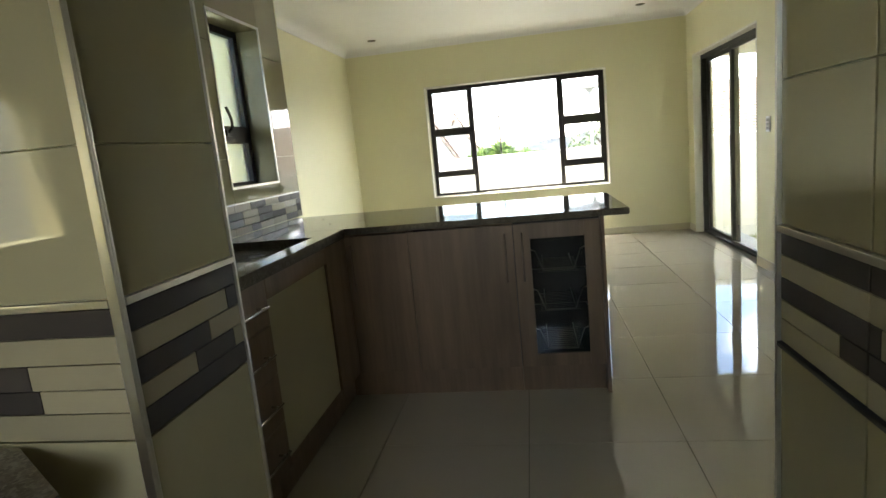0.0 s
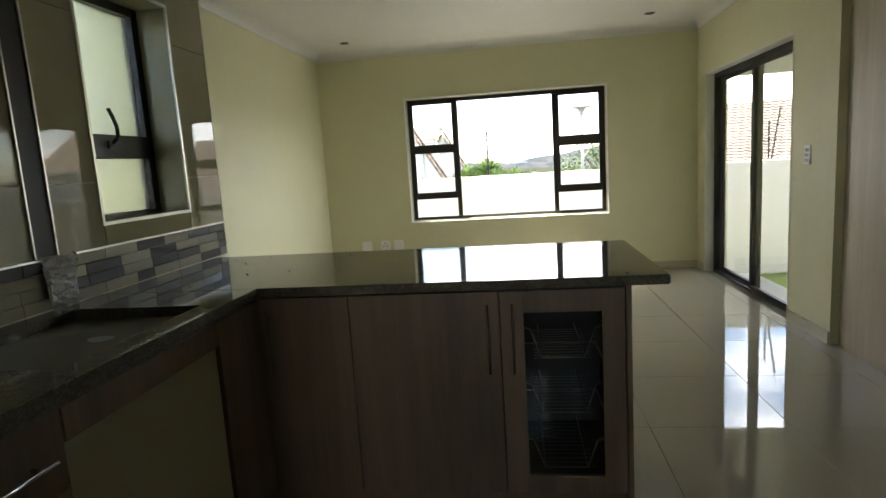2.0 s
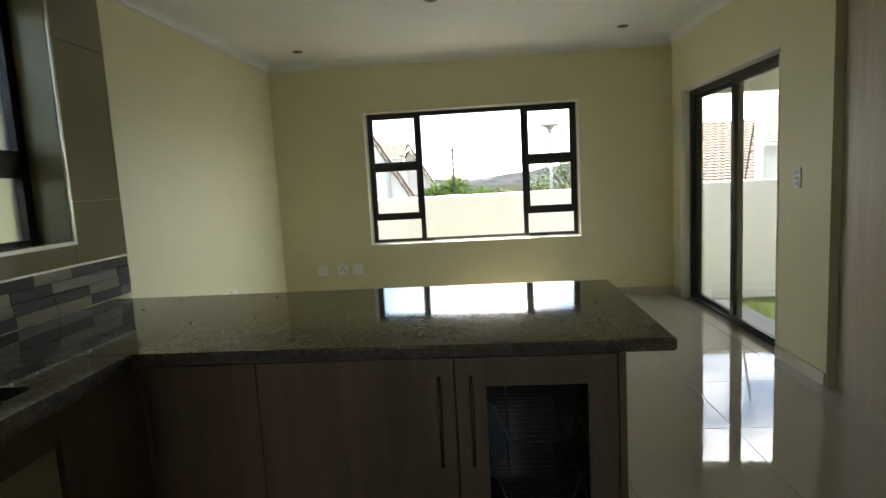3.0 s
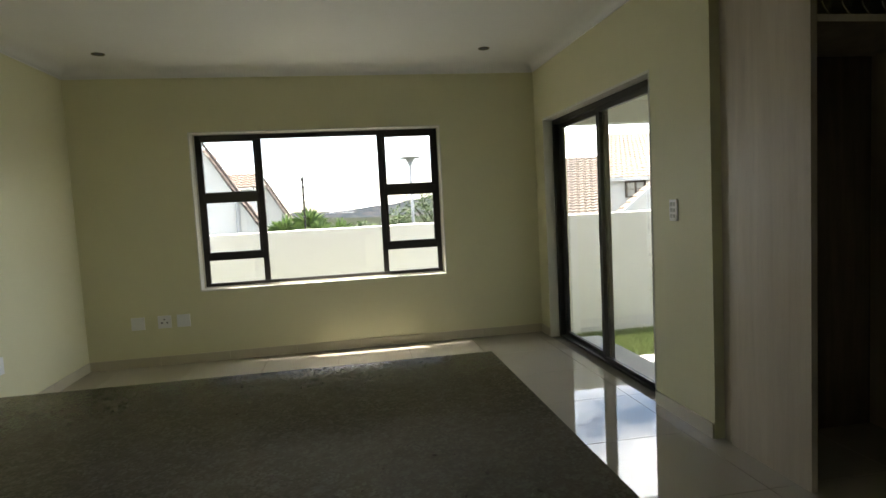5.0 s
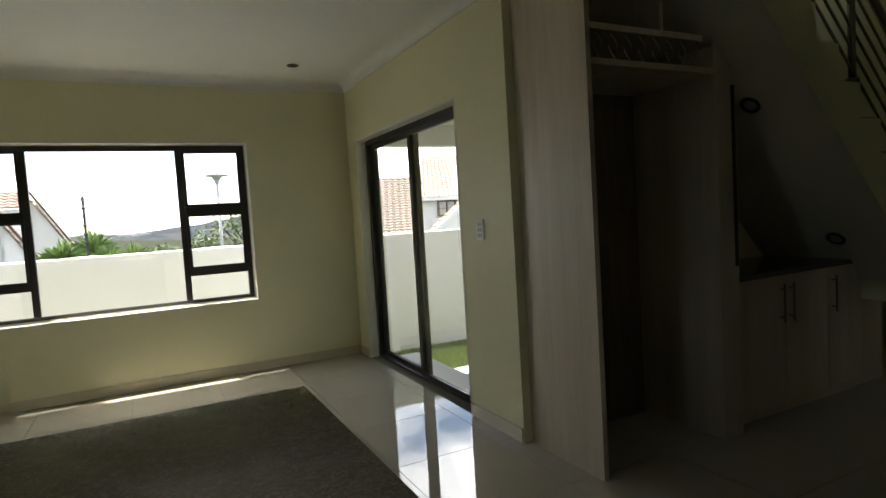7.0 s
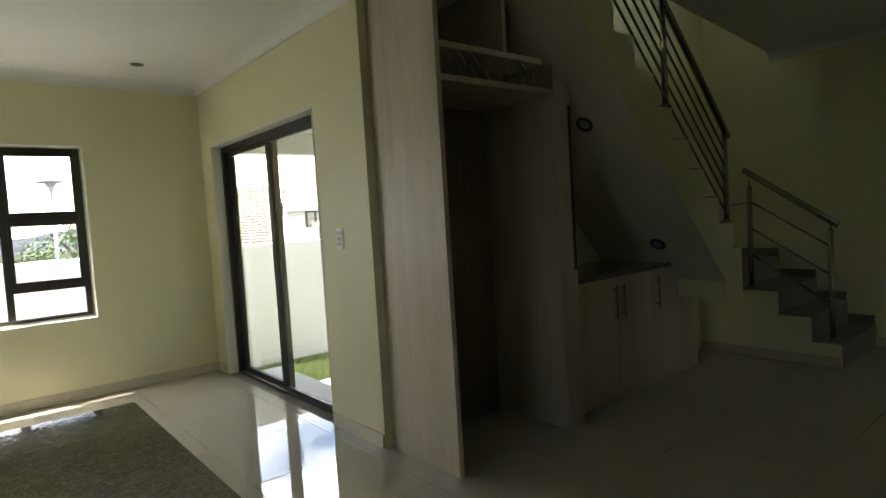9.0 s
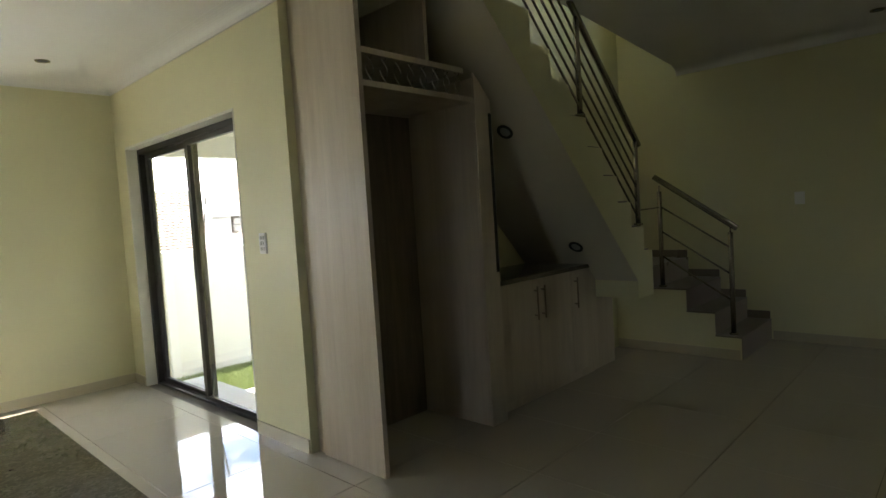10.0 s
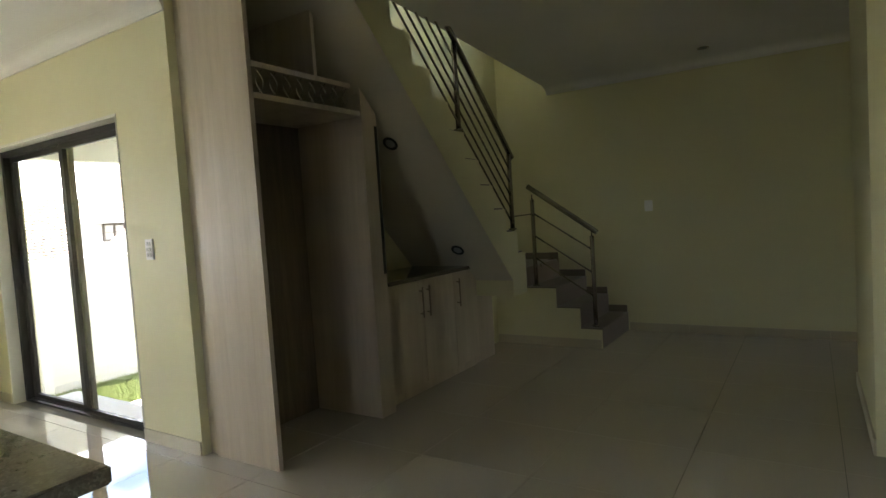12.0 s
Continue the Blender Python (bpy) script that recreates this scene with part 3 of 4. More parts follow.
def corner_unit():
    c = thing("corner_cabinet", (0.1, 3.0, 0), "brown oak corner cabinet below the worktop", "cabinet")
    part("filler", box(FX - 0.018, FX, 2.777, FY - 0.001, 0.152, 0.878, 0.0015), WOOD_K, c)
    part("plinth", box(FX - 0.08, FX - 0.06, 2.777, FY + 0.06, 0, 0.149), WOOD_K, c)
    door = part("door", box(FX + 0.002, 0.389, FY, FY + 0.018, 0.152, 0.878, 0.0015), WOOD_K, c)
    bar_handle(door, (0.10, FY, 0.60), (0.10, FY, 0.84), (0, -0.03, 0), 0.0045, HANDLE_DARK)
    part("body", boxes((TX + 0.02, 0.40, FY + 0.54, FY + 0.556, 0.02, 0.885), (TX + 0.02, 0.40, FY + 0.02, FY + 0.54, 0.15, 0.166)), WOOD_K, c)


corner_unit()


def peninsula_units():
    c = thing("base_cabinet", (0.65, 3.3, 0), "brown oak single door base cabinet in the peninsula", "cabinet")
    part("body", boxes((0.402, 0.418, FY + 0.02, FY + 0.54, 0.15, 0.885), (0.896, 0.912, FY + 0.02, FY + 0.54, 0.15, 0.885), (0.402, 0.912, FY + 0.54, FY + 0.556, 0.02, 0.885), (0.418, 0.896, FY + 0.02, FY + 0.54, 0.15, 0.166)), WOOD_K, c)
    part("plinth", box(0.0, 0.912, FY + 0.06, FY + 0.078, 0, 0.149), WOOD_K, c)
    door = part("door", box(0.393, 0.913, FY, FY + 0.018, 0.152, 0.878, 0.0015), WOOD_K, c)
    bar_handle(door, (0.875, FY, 0.60), (0.875, FY, 0.84), (0, -0.03, 0), 0.0045, HANDLE_DARK)

    c = thing("basket_cabinet", (1.13, 3.3, 0), "brown oak cabinet with a glazed door and wire baskets", "cabinet")
    x0, x1, gx0, gx1, gz0, gz1 = 0.917, 1.326, 0.995, 1.252, 0.216, 0.802
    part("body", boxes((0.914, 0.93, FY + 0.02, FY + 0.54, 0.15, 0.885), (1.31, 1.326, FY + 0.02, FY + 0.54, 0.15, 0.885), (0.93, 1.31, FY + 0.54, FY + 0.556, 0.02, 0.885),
                       (0.93, 1.31, FY + 0.02, FY + 0.54, 0.15, 0.166), (0.93, 1.31, FY + 0.02, FY + 0.54, 0.87, 0.885)), INSIDE_SHADE, c, "inside with its shade in the colour")
    part("plinth", box(0.914, 1.326, FY + 0.06, FY + 0.078, 0, 0.149), WOOD_K, c)
    door = part("door", boxes((x0, gx0, FY, FY + 0.018, 0.152, 0.878), (gx1, x1, FY, FY + 0.018, 0.152, 0.878), (gx0, gx1, FY, FY + 0.018, 0.152, gz0), (gx0, gx1, FY, FY + 0.018, gz1, 0.878), bevel=0.0015), WOOD_K, c)
    pane_object("pane", box(gx0, gx1, FY + 0.008, FY + 0.012, gz0, gz1), door, CABINET_GLASS)
    bar_handle(door, (0.957, FY, 0.60), (0.957, FY, 0.84), (0, -0.03, 0), 0.0045, HANDLE_DARK)
    for zb in (0.62, 0.42, 0.215):                       # three wire baskets, each a slung front and a wire floor
        bm = bmesh.new()
        y, yb = FY + 0.035, FY + 0.44
        xa, xb = gx0 - 0.03, gx1 + 0.03
        zt = zb + 0.135
        prof = [(xa, zt), (xa + 0.05, zt - 0.02), (xa + 0.085, zb + 0.015), (xb - 0.085, zb + 0.015), (xb - 0.05, zt - 0.02), (xb, zt)]
        rod((xa, yb, zt), (xb, yb, zt), 0.0025, bm, 6)
        for (ax, az), (bx, bz) in zip(prof, prof[1:]):
            rod((ax, y, az), (bx, y, bz), 0.0028, bm, 6)
        for i in range(12):
            yy = y + (yb - y) * (i + 1) / 13
            rod((xa + 0.06, yy, zb), (xb - 0.06, yy, zb), 0.0011, bm, 5)
        for x in (xa, xb):
            rod((x, y, zt), (x, yb, zt), 0.003, bm, 6)
        for x in (xa + 0.085, xb - 0.085):
            rod((x, y, zb + 0.015), (x, yb, zb + 0.015), 0.002, bm, 6)
        part("wire_basket", bm, WIRE, c, "slung chromed wire basket", True)

    e = thing("peninsula_panel", (1.34, 3.33, 0), "brown oak end and back panels of the peninsula", "panel")
    part("end_panel", box(1.329, 1.347, FY - 0.002, FY + 0.575, 0, UNDER - 0.001, 0.0015), WOOD_K, e)
    part("back_panel", box(TX + 0.02, 1.328, FY + 0.559, FY + 0.575, 0, UNDER - 0.001, 0.0015), WOOD_K, e)


peninsula_units()


def wrapped_socket():
    s = thing("wrapped_socket", (TX + 0.02, 2.86, 0.93), "double socket still wrapped in clear plastic", "socket")
    part("plate", box(TX + 0.008, TX + 0.022, 2.79, 2.90, 0.955, 1.065, 0.003), PLASTIC, s)
    rnd = random.Random(4)
    bm = bmesh.new()
    bmesh.ops.create_grid(bm, x_segments=14, y_segments=18, size=0.5)
    for v in bm.verts:
        u, w = v.co.x + 0.5, v.co.y + 0.5
        bulge = 0.035 * math.sin(math.pi * u) + 0.012 * rnd.uniform(-1, 1)
        wid = 0.075 - 0.025 * (1 - w)
        v.co = (TX + 0.012 + max(0.002, bulge), 2.845 + (u - 0.5) * 2 * wid, 0.93 + 0.17 * w + rnd.uniform(-0.003, 0.003))
    p = part("plastic_bag", bm, WRAP, s, "crumpled clear plastic")
    p.visible_shadow = False


wrapped_socket()


def scullery_worktop():
    w = thing("scullery_counter", (-0.2, 0.6, 0), "dark granite counter beside the tiled pier", "counter")
    part("slab", prism([(-1.58, 0.56), (0.46, 0.56), (0.46, 0.81), (0.30, 0.918), (-1.58, 0.918)], 'z', 0.885, 0.915), GRANITE, w)
    part("body", prism([(-1.58, 0.59), (0.43, 0.59), (0.43, 0.80), (0.27, 0.917), (-1.58, 0.917)], 'z', 0.0, 0.8845), WOOD_K, w)


scullery_worktop()


# ---------------------------------------------------------------- sockets, switches, lamps
def plate(name, centre, w, h, face, label, marks=0, group=""):
    """A wall plate; face is the way it looks: 'x', '-x' or '-y'."""
    x, y, z = centre
    t = thing(name, centre, label, "switch" if "switch" in name else "socket", group)

    def slab(du0, du1, dz0, dz1, d0, d1, bv):
        if face == '-y':
            return box(x + du0, x + du1, y - d1, y - d0, z + dz0, z + dz1, bv)
        s = 1 if face == 'x' else -1
        return box(*sorted((x + s * d0, x + s * d1)), y + du0, y + du1, z + dz0, z + dz1, bv)
    part("plate", slab(-w / 2, w / 2, -h / 2, h / 2, 0, 0.011, 0.003), PLASTIC, t)
    if marks == 3:                                       # a round-pin outlet with its rocker
        for du, dz in ((0.0, 0.022), (-0.022, -0.008), (0.022, -0.008)):
            part("pin_hole", slab(du - 0.006, du + 0.006, dz - 0.006, dz + 0.006, 0.0105, 0.0118, 0.0), BLACK, t)
        part("rocker", slab(-0.04, -0.024, 0.022, 0.044, 0.0105, 0.015, 0.002), PLASTIC, t)
    elif marks == 6:                                     # two columns of small rockers
        for du in (-0.014, 0.014):
            for dz in (-0.034, 0.0, 0.034):
                part("rocker", slab(du - 0.008, du + 0.008, dz - 0.011, dz + 0.011, 0.0105, 0.016, 0.002), SWITCH_GREY, t)
    elif marks == 1:
        part("rocker", slab(-0.012, 0.012, -0.018, 0.018, 0.0105, 0.016, 0.002), PLASTIC, t)
    return t


plate("wall_plate", (-0.826, YN, 0.395), 0.115, 0.115, '-y', "blank white cover plate low on the wall", 0, "low wall plates")
plate("wall_socket", (-0.600, YN, 0.397), 0.115, 0.115, '-y', "white three-pin socket low on the wall", 3, "low wall plates")
plate("wall_plate", (-0.437, YN, 0.397), 0.115, 0.115, '-y', "blank white cover plate low on the wall", 0, "low wall plates")
plate("wall_plate", (XL, 6.08, 0.40), 0.115, 0.115, 'x', "blank white cover plate low on the wall", 0, "low wall plates")
plate("wall_socket", (XL, 6.33, 0.40), 0.115, 0.115, 'x', "white three-pin socket low on the wall", 3, "low wall plates")
plate("wall_plate", (XL, 6.52, 0.40), 0.115, 0.115, 'x', "blank white cover plate low on the wall", 0, "low wall plates")
plate("light_switch", (XR, 5.40, 1.222), 0.075, 0.125, '-x', "white six-gang light switch by the sliding door", 6)
plate("light_switch", (XE, 3.41, 1.285), 0.08, 0.11, '-x', "white light switch on the hall wall", 1)


def downlight(at, label, m=None):
    d = thing("downlight", at, label, "ceiling light", "recessed downlights")
    bm = bmesh.new()
    n = 28
    rings = [(0.030, 0.012), (0.034, -0.002), (0.046, -0.006), (0.050, -0.003), (0.050, 0.0)]
    vs = [[bm.verts.new((r * math.cos(2 * math.pi * i / n), r * math.sin(2 * math.pi * i / n), z)) for i in range(n)] for r, z in rings]
    for a, b in zip(vs, vs[1:]):
        for i in range(n):
            bm.faces.new((a[i], a[(i + 1) % n], b[(i + 1) % n], b[i]))
    bmesh.ops.translate(bm, verts=bm.verts, vec=Vector(at))
    part("ring", bm, STEEL, d, "satin metal ring", True)
    bm = bmesh.new()
    bmesh.ops.create_cone(bm, cap_ends=True, segments=20, radius1=0.033, radius2=0.033, depth=0.003, matrix=Matrix.Translation(Vector(at) + Vector((0, 0, -0.0015))))
    part("bulb", bm, BLACK, d, "unlit dark bulb face")
    return d


for x, y in ((-0.755, 7.32), (2.335, 7.25), (0.675, 6.02), (6.60, 2.79)):
    downlight((x, y, CEIL), "unlit recessed downlight with a metal ring")


# ---------------------------------------------------------------- stairs
RISE, GO, Y0, Y1 = 0.19, 0.2, VY, YB
SX, SZ, SLOPE = 5.298, 0.745, 1.0                           # foot of the sloping soffit


def main_flight():
    s = thing("staircase", (5.6, 4.6, 0), "plastered concrete stairs with tiled treads turning at a landing", "stairs")
    # stepped profile in x and z, rising towards -x
    prof = [(5.57, 0.605), (5.57, 0.955)]
    x, z = 5.43, 0.955
    steps = []
    while z < 2.8:
        prof += [(x, z), (x, z + RISE)]
        steps.append((x, z + RISE))
        x, z = x - GO, z + RISE
    prof += [(3.28, z), (3.28, SZ + (SX - 3.28) * SLOPE), (SX, SZ), (SX, 0.605)]
    part("flight", prism(prof, 'y', Y0, Y1 - 0.002), WALL, s, "cream plastered flight")
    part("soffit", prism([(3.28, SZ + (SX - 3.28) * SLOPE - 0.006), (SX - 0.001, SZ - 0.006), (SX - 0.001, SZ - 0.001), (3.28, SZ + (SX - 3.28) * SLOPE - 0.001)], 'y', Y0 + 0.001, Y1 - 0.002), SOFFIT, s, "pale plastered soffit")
    for x, z in steps:
        part("tread", box(x - GO + 0.001, x + 0.004, Y0 + 0.03, Y1 - 0.004, z, z + 0.012, 0.002), STEP_TILE, s)
    # lower flight against the end wall, rising towards +y
    ys = [3.67, 3.87, 4.10, 4.40]
    zs = [0.178, 0.368, 0.556, 0.748]
    out = [(3.67, 0.0)]
    for y, z0, z1 in zip(ys, [0] + zs, zs):
        out += [(y, z1)] if z0 == 0 else [(y, z0), (y, z1)]
    out += [(YB - 0.002, zs[-1]), (YB - 0.002, 0.0)]
    part("lower_flight", prism(out, 'x', 6.15, XE - 0.002), WALL, s, "cream plastered lower flight")
    part("landing", boxes((5.571, 6.149, 4.74, YB - 0.003, 0.0, 0.88)), WALL, s, "cream plastered landing")
    for y, y2, z in zip(ys, ys[1:] + [YB - 0.004], zs):
        part("tread", box(6.14, XE - 0.004, y - 0.008, y2 - 0.001, z, z + 0.012, 0.002), STEP_TILE, s)
        part("riser", box(6.155, XE - 0.004, y - 0.006, y - 0.0005, z - 0.185, z - 0.001), STEP_TILE, s)
    part("landing_tile", box(5.575, 6.148, 4.735, YB - 0.004, 0.88, 0.892, 0.002), STEP_TILE, s)
    part("tread", box(5.435, 5.568, Y0 + 0.03, Y1 - 0.004, 0.955, 0.967, 0.002), STEP_TILE, s)
    for y, y2, z in zip(ys, ys[1:] + [YB - 0.003], zs):    # stepped tile skirting on the end wall
        part("skirting_tile", box(XE - 0.013, XE - 0.003, y + 0.001, y2 + 0.03 if y2 < 4.5 else y2, z + 0.013, z + 0.085, 0.0015), STEP_TILE, s)
    part("skirting", boxes((6.14, 6.1495, 3.68, 4.735, 0.0, 0.08)), SKIRT, s, "low cream tile skirting")


main_flight()


def balustrade():
    # upper run, along the open side of the main flight
    b = thing("stair_railing", (5.38, VY + 0.04, 1.147), "satin stainless steel stair railing on the upper flight", "railing", "stair railings")
    y = VY + 0.03
    foot = [(5.41, 1.147), (4.61, 1.907), (3.81, 2.667)]
    for x, z in foot:
        part("post", rod((x, y, z), (x, y, z + 0.645), 0.019, n=14), STEEL, b, smooth=True)
        part("base_collar", rod((x, y, z + 0.012), (x, y, z + 0.024), 0.034, n=16), STEEL, b, smooth=True)
    d = Vector((-GO, 0, RISE)).normalized()
    a, c = Vector((5.41, y, 1.147)), Vector((3.81, y, 2.667))
    part("handrail", rod(a + Vector((0.03, 0, 0.645)) - d * 0.035, c + Vector((0, 0, 0.672)), 0.023, n=16), STEEL, b, smooth=True)
    for k in range(5):
        h = 0.07 + 0.112 * k
        part("rail", rod(a + Vector((0.0, 0.0, h)), c + Vector((0, 0, h)), 0.008, n=8), STEEL, b, smooth=True)
    # lower run, on the side of the bottom steps
    b = thing("stair_railing", (6.25, 3.9, 0.178), "short satin stainless steel railing on the bottom steps", "railing", "stair railings")
    x = 6.23
    p1, p2 = Vector((x, 4.33, 0.568)), Vector((x, 3.75, 0.19))
    for p in (p1, p2):
        part("post", rod(p, p + Vector((0, 0, 0.85)), 0.02, n=14), STEEL, b, smooth=True)
        part("base_collar", rod(p, p + Vector((0, 0, 0.012)), 0.034, n=16), STEEL, b, smooth=True)
        part("stem", rod(p + Vector((0, 0, 0.85)), p + Vector((0, 0, 0.90)), 0.007, n=8), STEEL, b, smooth=True)
    u = (p2 - p1).normalized()
    part("handrail", rod(p1 + Vector((0, 0, 0.955)) - u * 0.05, p2 + Vector((0, 0, 0.915)) + u * 0.06, 0.025, n=16), STEEL, b, smooth=True)
    for h in (0.72, 0.5, 0.28):
        part("rail", rod(p1 + Vector((0, 0, h)), p2 + Vector((0, 0, h)), 0.008, n=8), STEEL, b, smooth=True)
    part("link_rail", rod((5.41, VY + 0.03, 1.27), p1 + Vector((0, 0, 0.71)), 0.006, n=8), STEEL, b, smooth=True)


balustrade()


def soffit_light(x):
    d = thing("downlight", (x, 4.475, SZ - 0.007 + (SX - x) * SLOPE), "unlit recessed downlight in the sloping stair soffit", "ceiling light", "recessed downlights")
    tilt = Matrix.Translation(d.location) @ Matrix.Rotation(math.atan(SLOPE), 4, 'Y')
    bm = bmesh.new()
    n = 24
    rings = [(0.032, 0.004), (0.036, -0.006), (0.05, -0.010), (0.056, -0.006), (0.056, 0.001)]
    vs = [[bm.verts.new(tilt @ Vector((r * math.cos(2 * math.pi * i / n), r * math.sin(2 * math.pi * i / n), z))) for i in range(n)] for r, z in rings]
    for a, b in zip(vs, vs[1:]):
        for i in range(n):
            bm.faces.new((a[i], a[(i + 1) % n], b[(i + 1) % n], b[i]))
    part("ring", bm, BLACK, d, smooth=True)
    bm = bmesh.new()
    bmesh.ops.create_cone(bm, cap_ends=True, segments=20, radius1=0.034, radius2=0.034, depth=0.004, matrix=tilt @ Matrix.Translation((0, 0, -0.003)))
    part("bulb", bm, LAMP_GREY, d, "pale unlit bulb face")


soffit_light(4.20)
soffit_light(5.01)


# ---------------------------------------------------------------- tall unit and cupboards under the stairs
def soffit_z(x):
    return SZ - 0.007 + (SX - x) * SLOPE


def tall_unit():
    u = thing("tall_unit", (3.45, 4.75, 0), "pale oak tall unit with an empty fridge bay and wine rack", "cabinet")
    f, bk = 4.45, YB - 0.012                              # front and back
    part("side_panel", box(2.995, 3.025, f, 4.975, 0, CEIL - 0.002, 0.0015), WOOD_S, u, "pale grey-brown oak side panel")
    part("shadow_strip", box(3.012, 3.03, 4.976, YB - 0.002, 0, CEIL - 0.002), WOOD_S, u, "dark recessed filler strip")
    xr0, xr1 = 3.87, 4.02
    top = soffit_z(xr1) - 0.004
    part("partition", box(xr0, xr0 + 0.03, f + 0.01, bk, 0, soffit_z(xr0 + 0.03) - 0.004, 0.0015), WOOD_S, u)
    part("stile", prism([(xr0 + 0.0, 0.0), (xr1, 0.0), (xr1, soffit_z(xr1) - 0.004), (xr0, soffit_z(xr0) - 0.004)], 'y', f - 0.006, f + 0.009), WOOD_S, u)
    part("shelf", box(3.026, xr0 - 0.001, f, bk, 1.985, 2.015, 0.0015), WOOD_S, u, "oak board over the fridge bay")
    part("shelf", box(3.026, 3.79, f, bk, 2.148, 2.178, 0.0015), WOOD_S, u, "oak board over the wine rack")
    part("upright", prism([(3.478, 2.179), (3.503, 2.179), (3.503, soffit_z(3.503) - 0.005), (3.478, min(CEIL, soffit_z(3.478)) - 0.005)], 'y', f, bk), WOOD_S, u)
    # back boards are coloured dark for the shade deep in the recesses
    part("back_board", box(3.026, 3.868, bk + 0.001, bk + 0.009, 2.016, 2.147), WOOD_SHADED, u)
    part("bay_back", box(3.026, xr0 - 0.001, 5.02, 5.032, 0.0, 1.984), WOOD_SHADED, u, "fridge bay back board with its shade in the colour")
    for i in range(8):                                    # crossed arcs that hold bottles
        x = 3.09 + i * 0.095
        for sgn in (-1, 1):
            pts = [(x + sgn * (0.02 - 0.045 * math.sin(math.pi * k / 8)), f + 0.02, 2.016 + 0.131 * k / 8) for k in range(9)]
            part("bottle_wire", tube(pts, 0.0026), CHROME, u, "curved chrome bottle wire", True)
    # mirror-edged strip beside the niche
    part("edge_strip", boxes((xr1 - 0.03, xr1 - 0.006, f - 0.012, f - 0.007, 0.95, 1.93)), BLACK, u, "black edging strip")
    part("edge_bead", boxes((xr1 - 0.006, xr1 - 0.002, f - 0.013, f - 0.007, 0.95, 1.93)), TRIM, u, "thin metal bead")


tall_unit()


def stair_cupboard():
    c = thing("low_cupboard", (4.7, 4.75, 0), "pale oak three-door cupboard under the stairs with granite top", "cabinet")
    f, x0, x1 = 4.48, 4.034, 5.29
    part("body", boxes((x0, x1, f + 0.02, f + 0.04, 0.08, 0.85), (x0, x0 + 0.016, f + 0.041, YB - 0.012, 0.0, 0.85), (x1 - 0.016, x1, f + 0.041, YB - 0.012, 0.0, 0.85)), WOOD_S, c)
    part("plinth", box(x0, x1, f + 0.045, f + 0.06, 0.0, 0.079), WOOD_S, c)
    xs = [x0, x0 + 0.445, x0 + 0.885, x1]
    for i, (a, b) in enumerate(zip(xs, xs[1:])):
        door = part("door", box(a + 0.002, b - 0.002, f, f + 0.018, 0.082, 0.848, 0.0015), WOOD_S, c)
        hx = b - 0.045 if i == 0 else a + 0.045
        bar_handle(door, (hx, f, 0.57), (hx, f, 0.80), (0, -0.03, 0), 0.006, HANDLE_DARK)
    part("top", box(x0, x1 + 0.01, f - 0.015, YB - 0.003, 0.851, 0.881, 0.003), GRANITE, c, "dark granite top")
    # tapering filler down to the landing
    part("filler_panel", prism([(x1 + 0.001, 0.0), (5.67, 0.0), (5.67, 0.60), (x1 + 0.008, 0.60), (x1 + 0.001, 0.74)], 'y', f + 0.06, f + 0.076), WOOD_S, c)


stair_cupboard()


# ---------------------------------------------------------------- garden
GZ, GY = -0.40, 9.10                                      # garden level, garden wall face
gr = bmesh.new()
box(-600, 600, -300, 900, GZ - 0.3, GZ, bm=gr)
structure("ground", gr, SOIL, "dry turf and soil running to the horizon", "ground")
structure("paving_patio", boxes((XR + T, 8.0, YB + T, 7.87, GZ, GZ + 0.04)), PAVING, "pale concrete patio paving", "paving")
structure("paving_door_step", boxes((XR + T, XR + T + 0.32, DY0 - 0.2, DY1 + 0.1, GZ + 0.04, -0.06)), PAVING, "concrete step at the sliding door", "step")
structure("garden_wall", boxes((-14, 16, GY, GY + 0.2, GZ - 0.1, 1.105)), WALL_OUT, "white plastered garden boundary wall", "garden wall")
structure("wall_garden_return", boxes((-14.2, -14, 2, GY + 0.2, GZ - 0.1, 1.105)), WALL_OUT, "white plastered garden boundary wall", "garden wall")
# Unseen wall and paving, added to send whiter light into the kitchen window.
structure("garden_wall_side", boxes((-2.5, -2.3, -3, GY, GZ - 0.1, 1.9)), WALL_OUT, "unseen white wall added to whiten the kitchen window's light", "garden wall")
structure("paving_side", boxes((-2.3, XL - T, -3, GY, GZ - 0.05, GZ + 0.03), (XL - T, TX - T, 1.42, 3.73, GZ - 0.05, GZ + 0.03)), PAVING, "unseen pale paving added to whiten the kitchen window's light", "paving")
structure("patio_roof", boxes((XR + T, 9.0, YB + T, 8.0, 2.30, 2.5), (XR + T, 9.0, 8.0, 8.15, 2.075, 2.5)), WALL_OUT, "white plastered patio roof and edge beam", "patio roof")
structure("wall_outside_face", boxes((XL - T, XR + T, YN + T, YN + T + 0.012, GZ, WZ0 - 0.02), (XL - T, WX0, YN + T, YN + T + 0.012, WZ0 - 0.02, 2.9),
                                     (WX1, XR + T, YN + T, YN + T + 0.012, WZ0 - 0.02, 2.9), (WX0, WX1, YN + T, YN + T + 0.012, WZ1, 2.9),
                                     (WX0 - 0.05, WX1 + 0.05, YN + T + 0.012, YN + T + 0.05, WZ0 - 0.04, WZ0 - 0.005)), WALL_OUT, "white plastered outer face of the house", "wall")


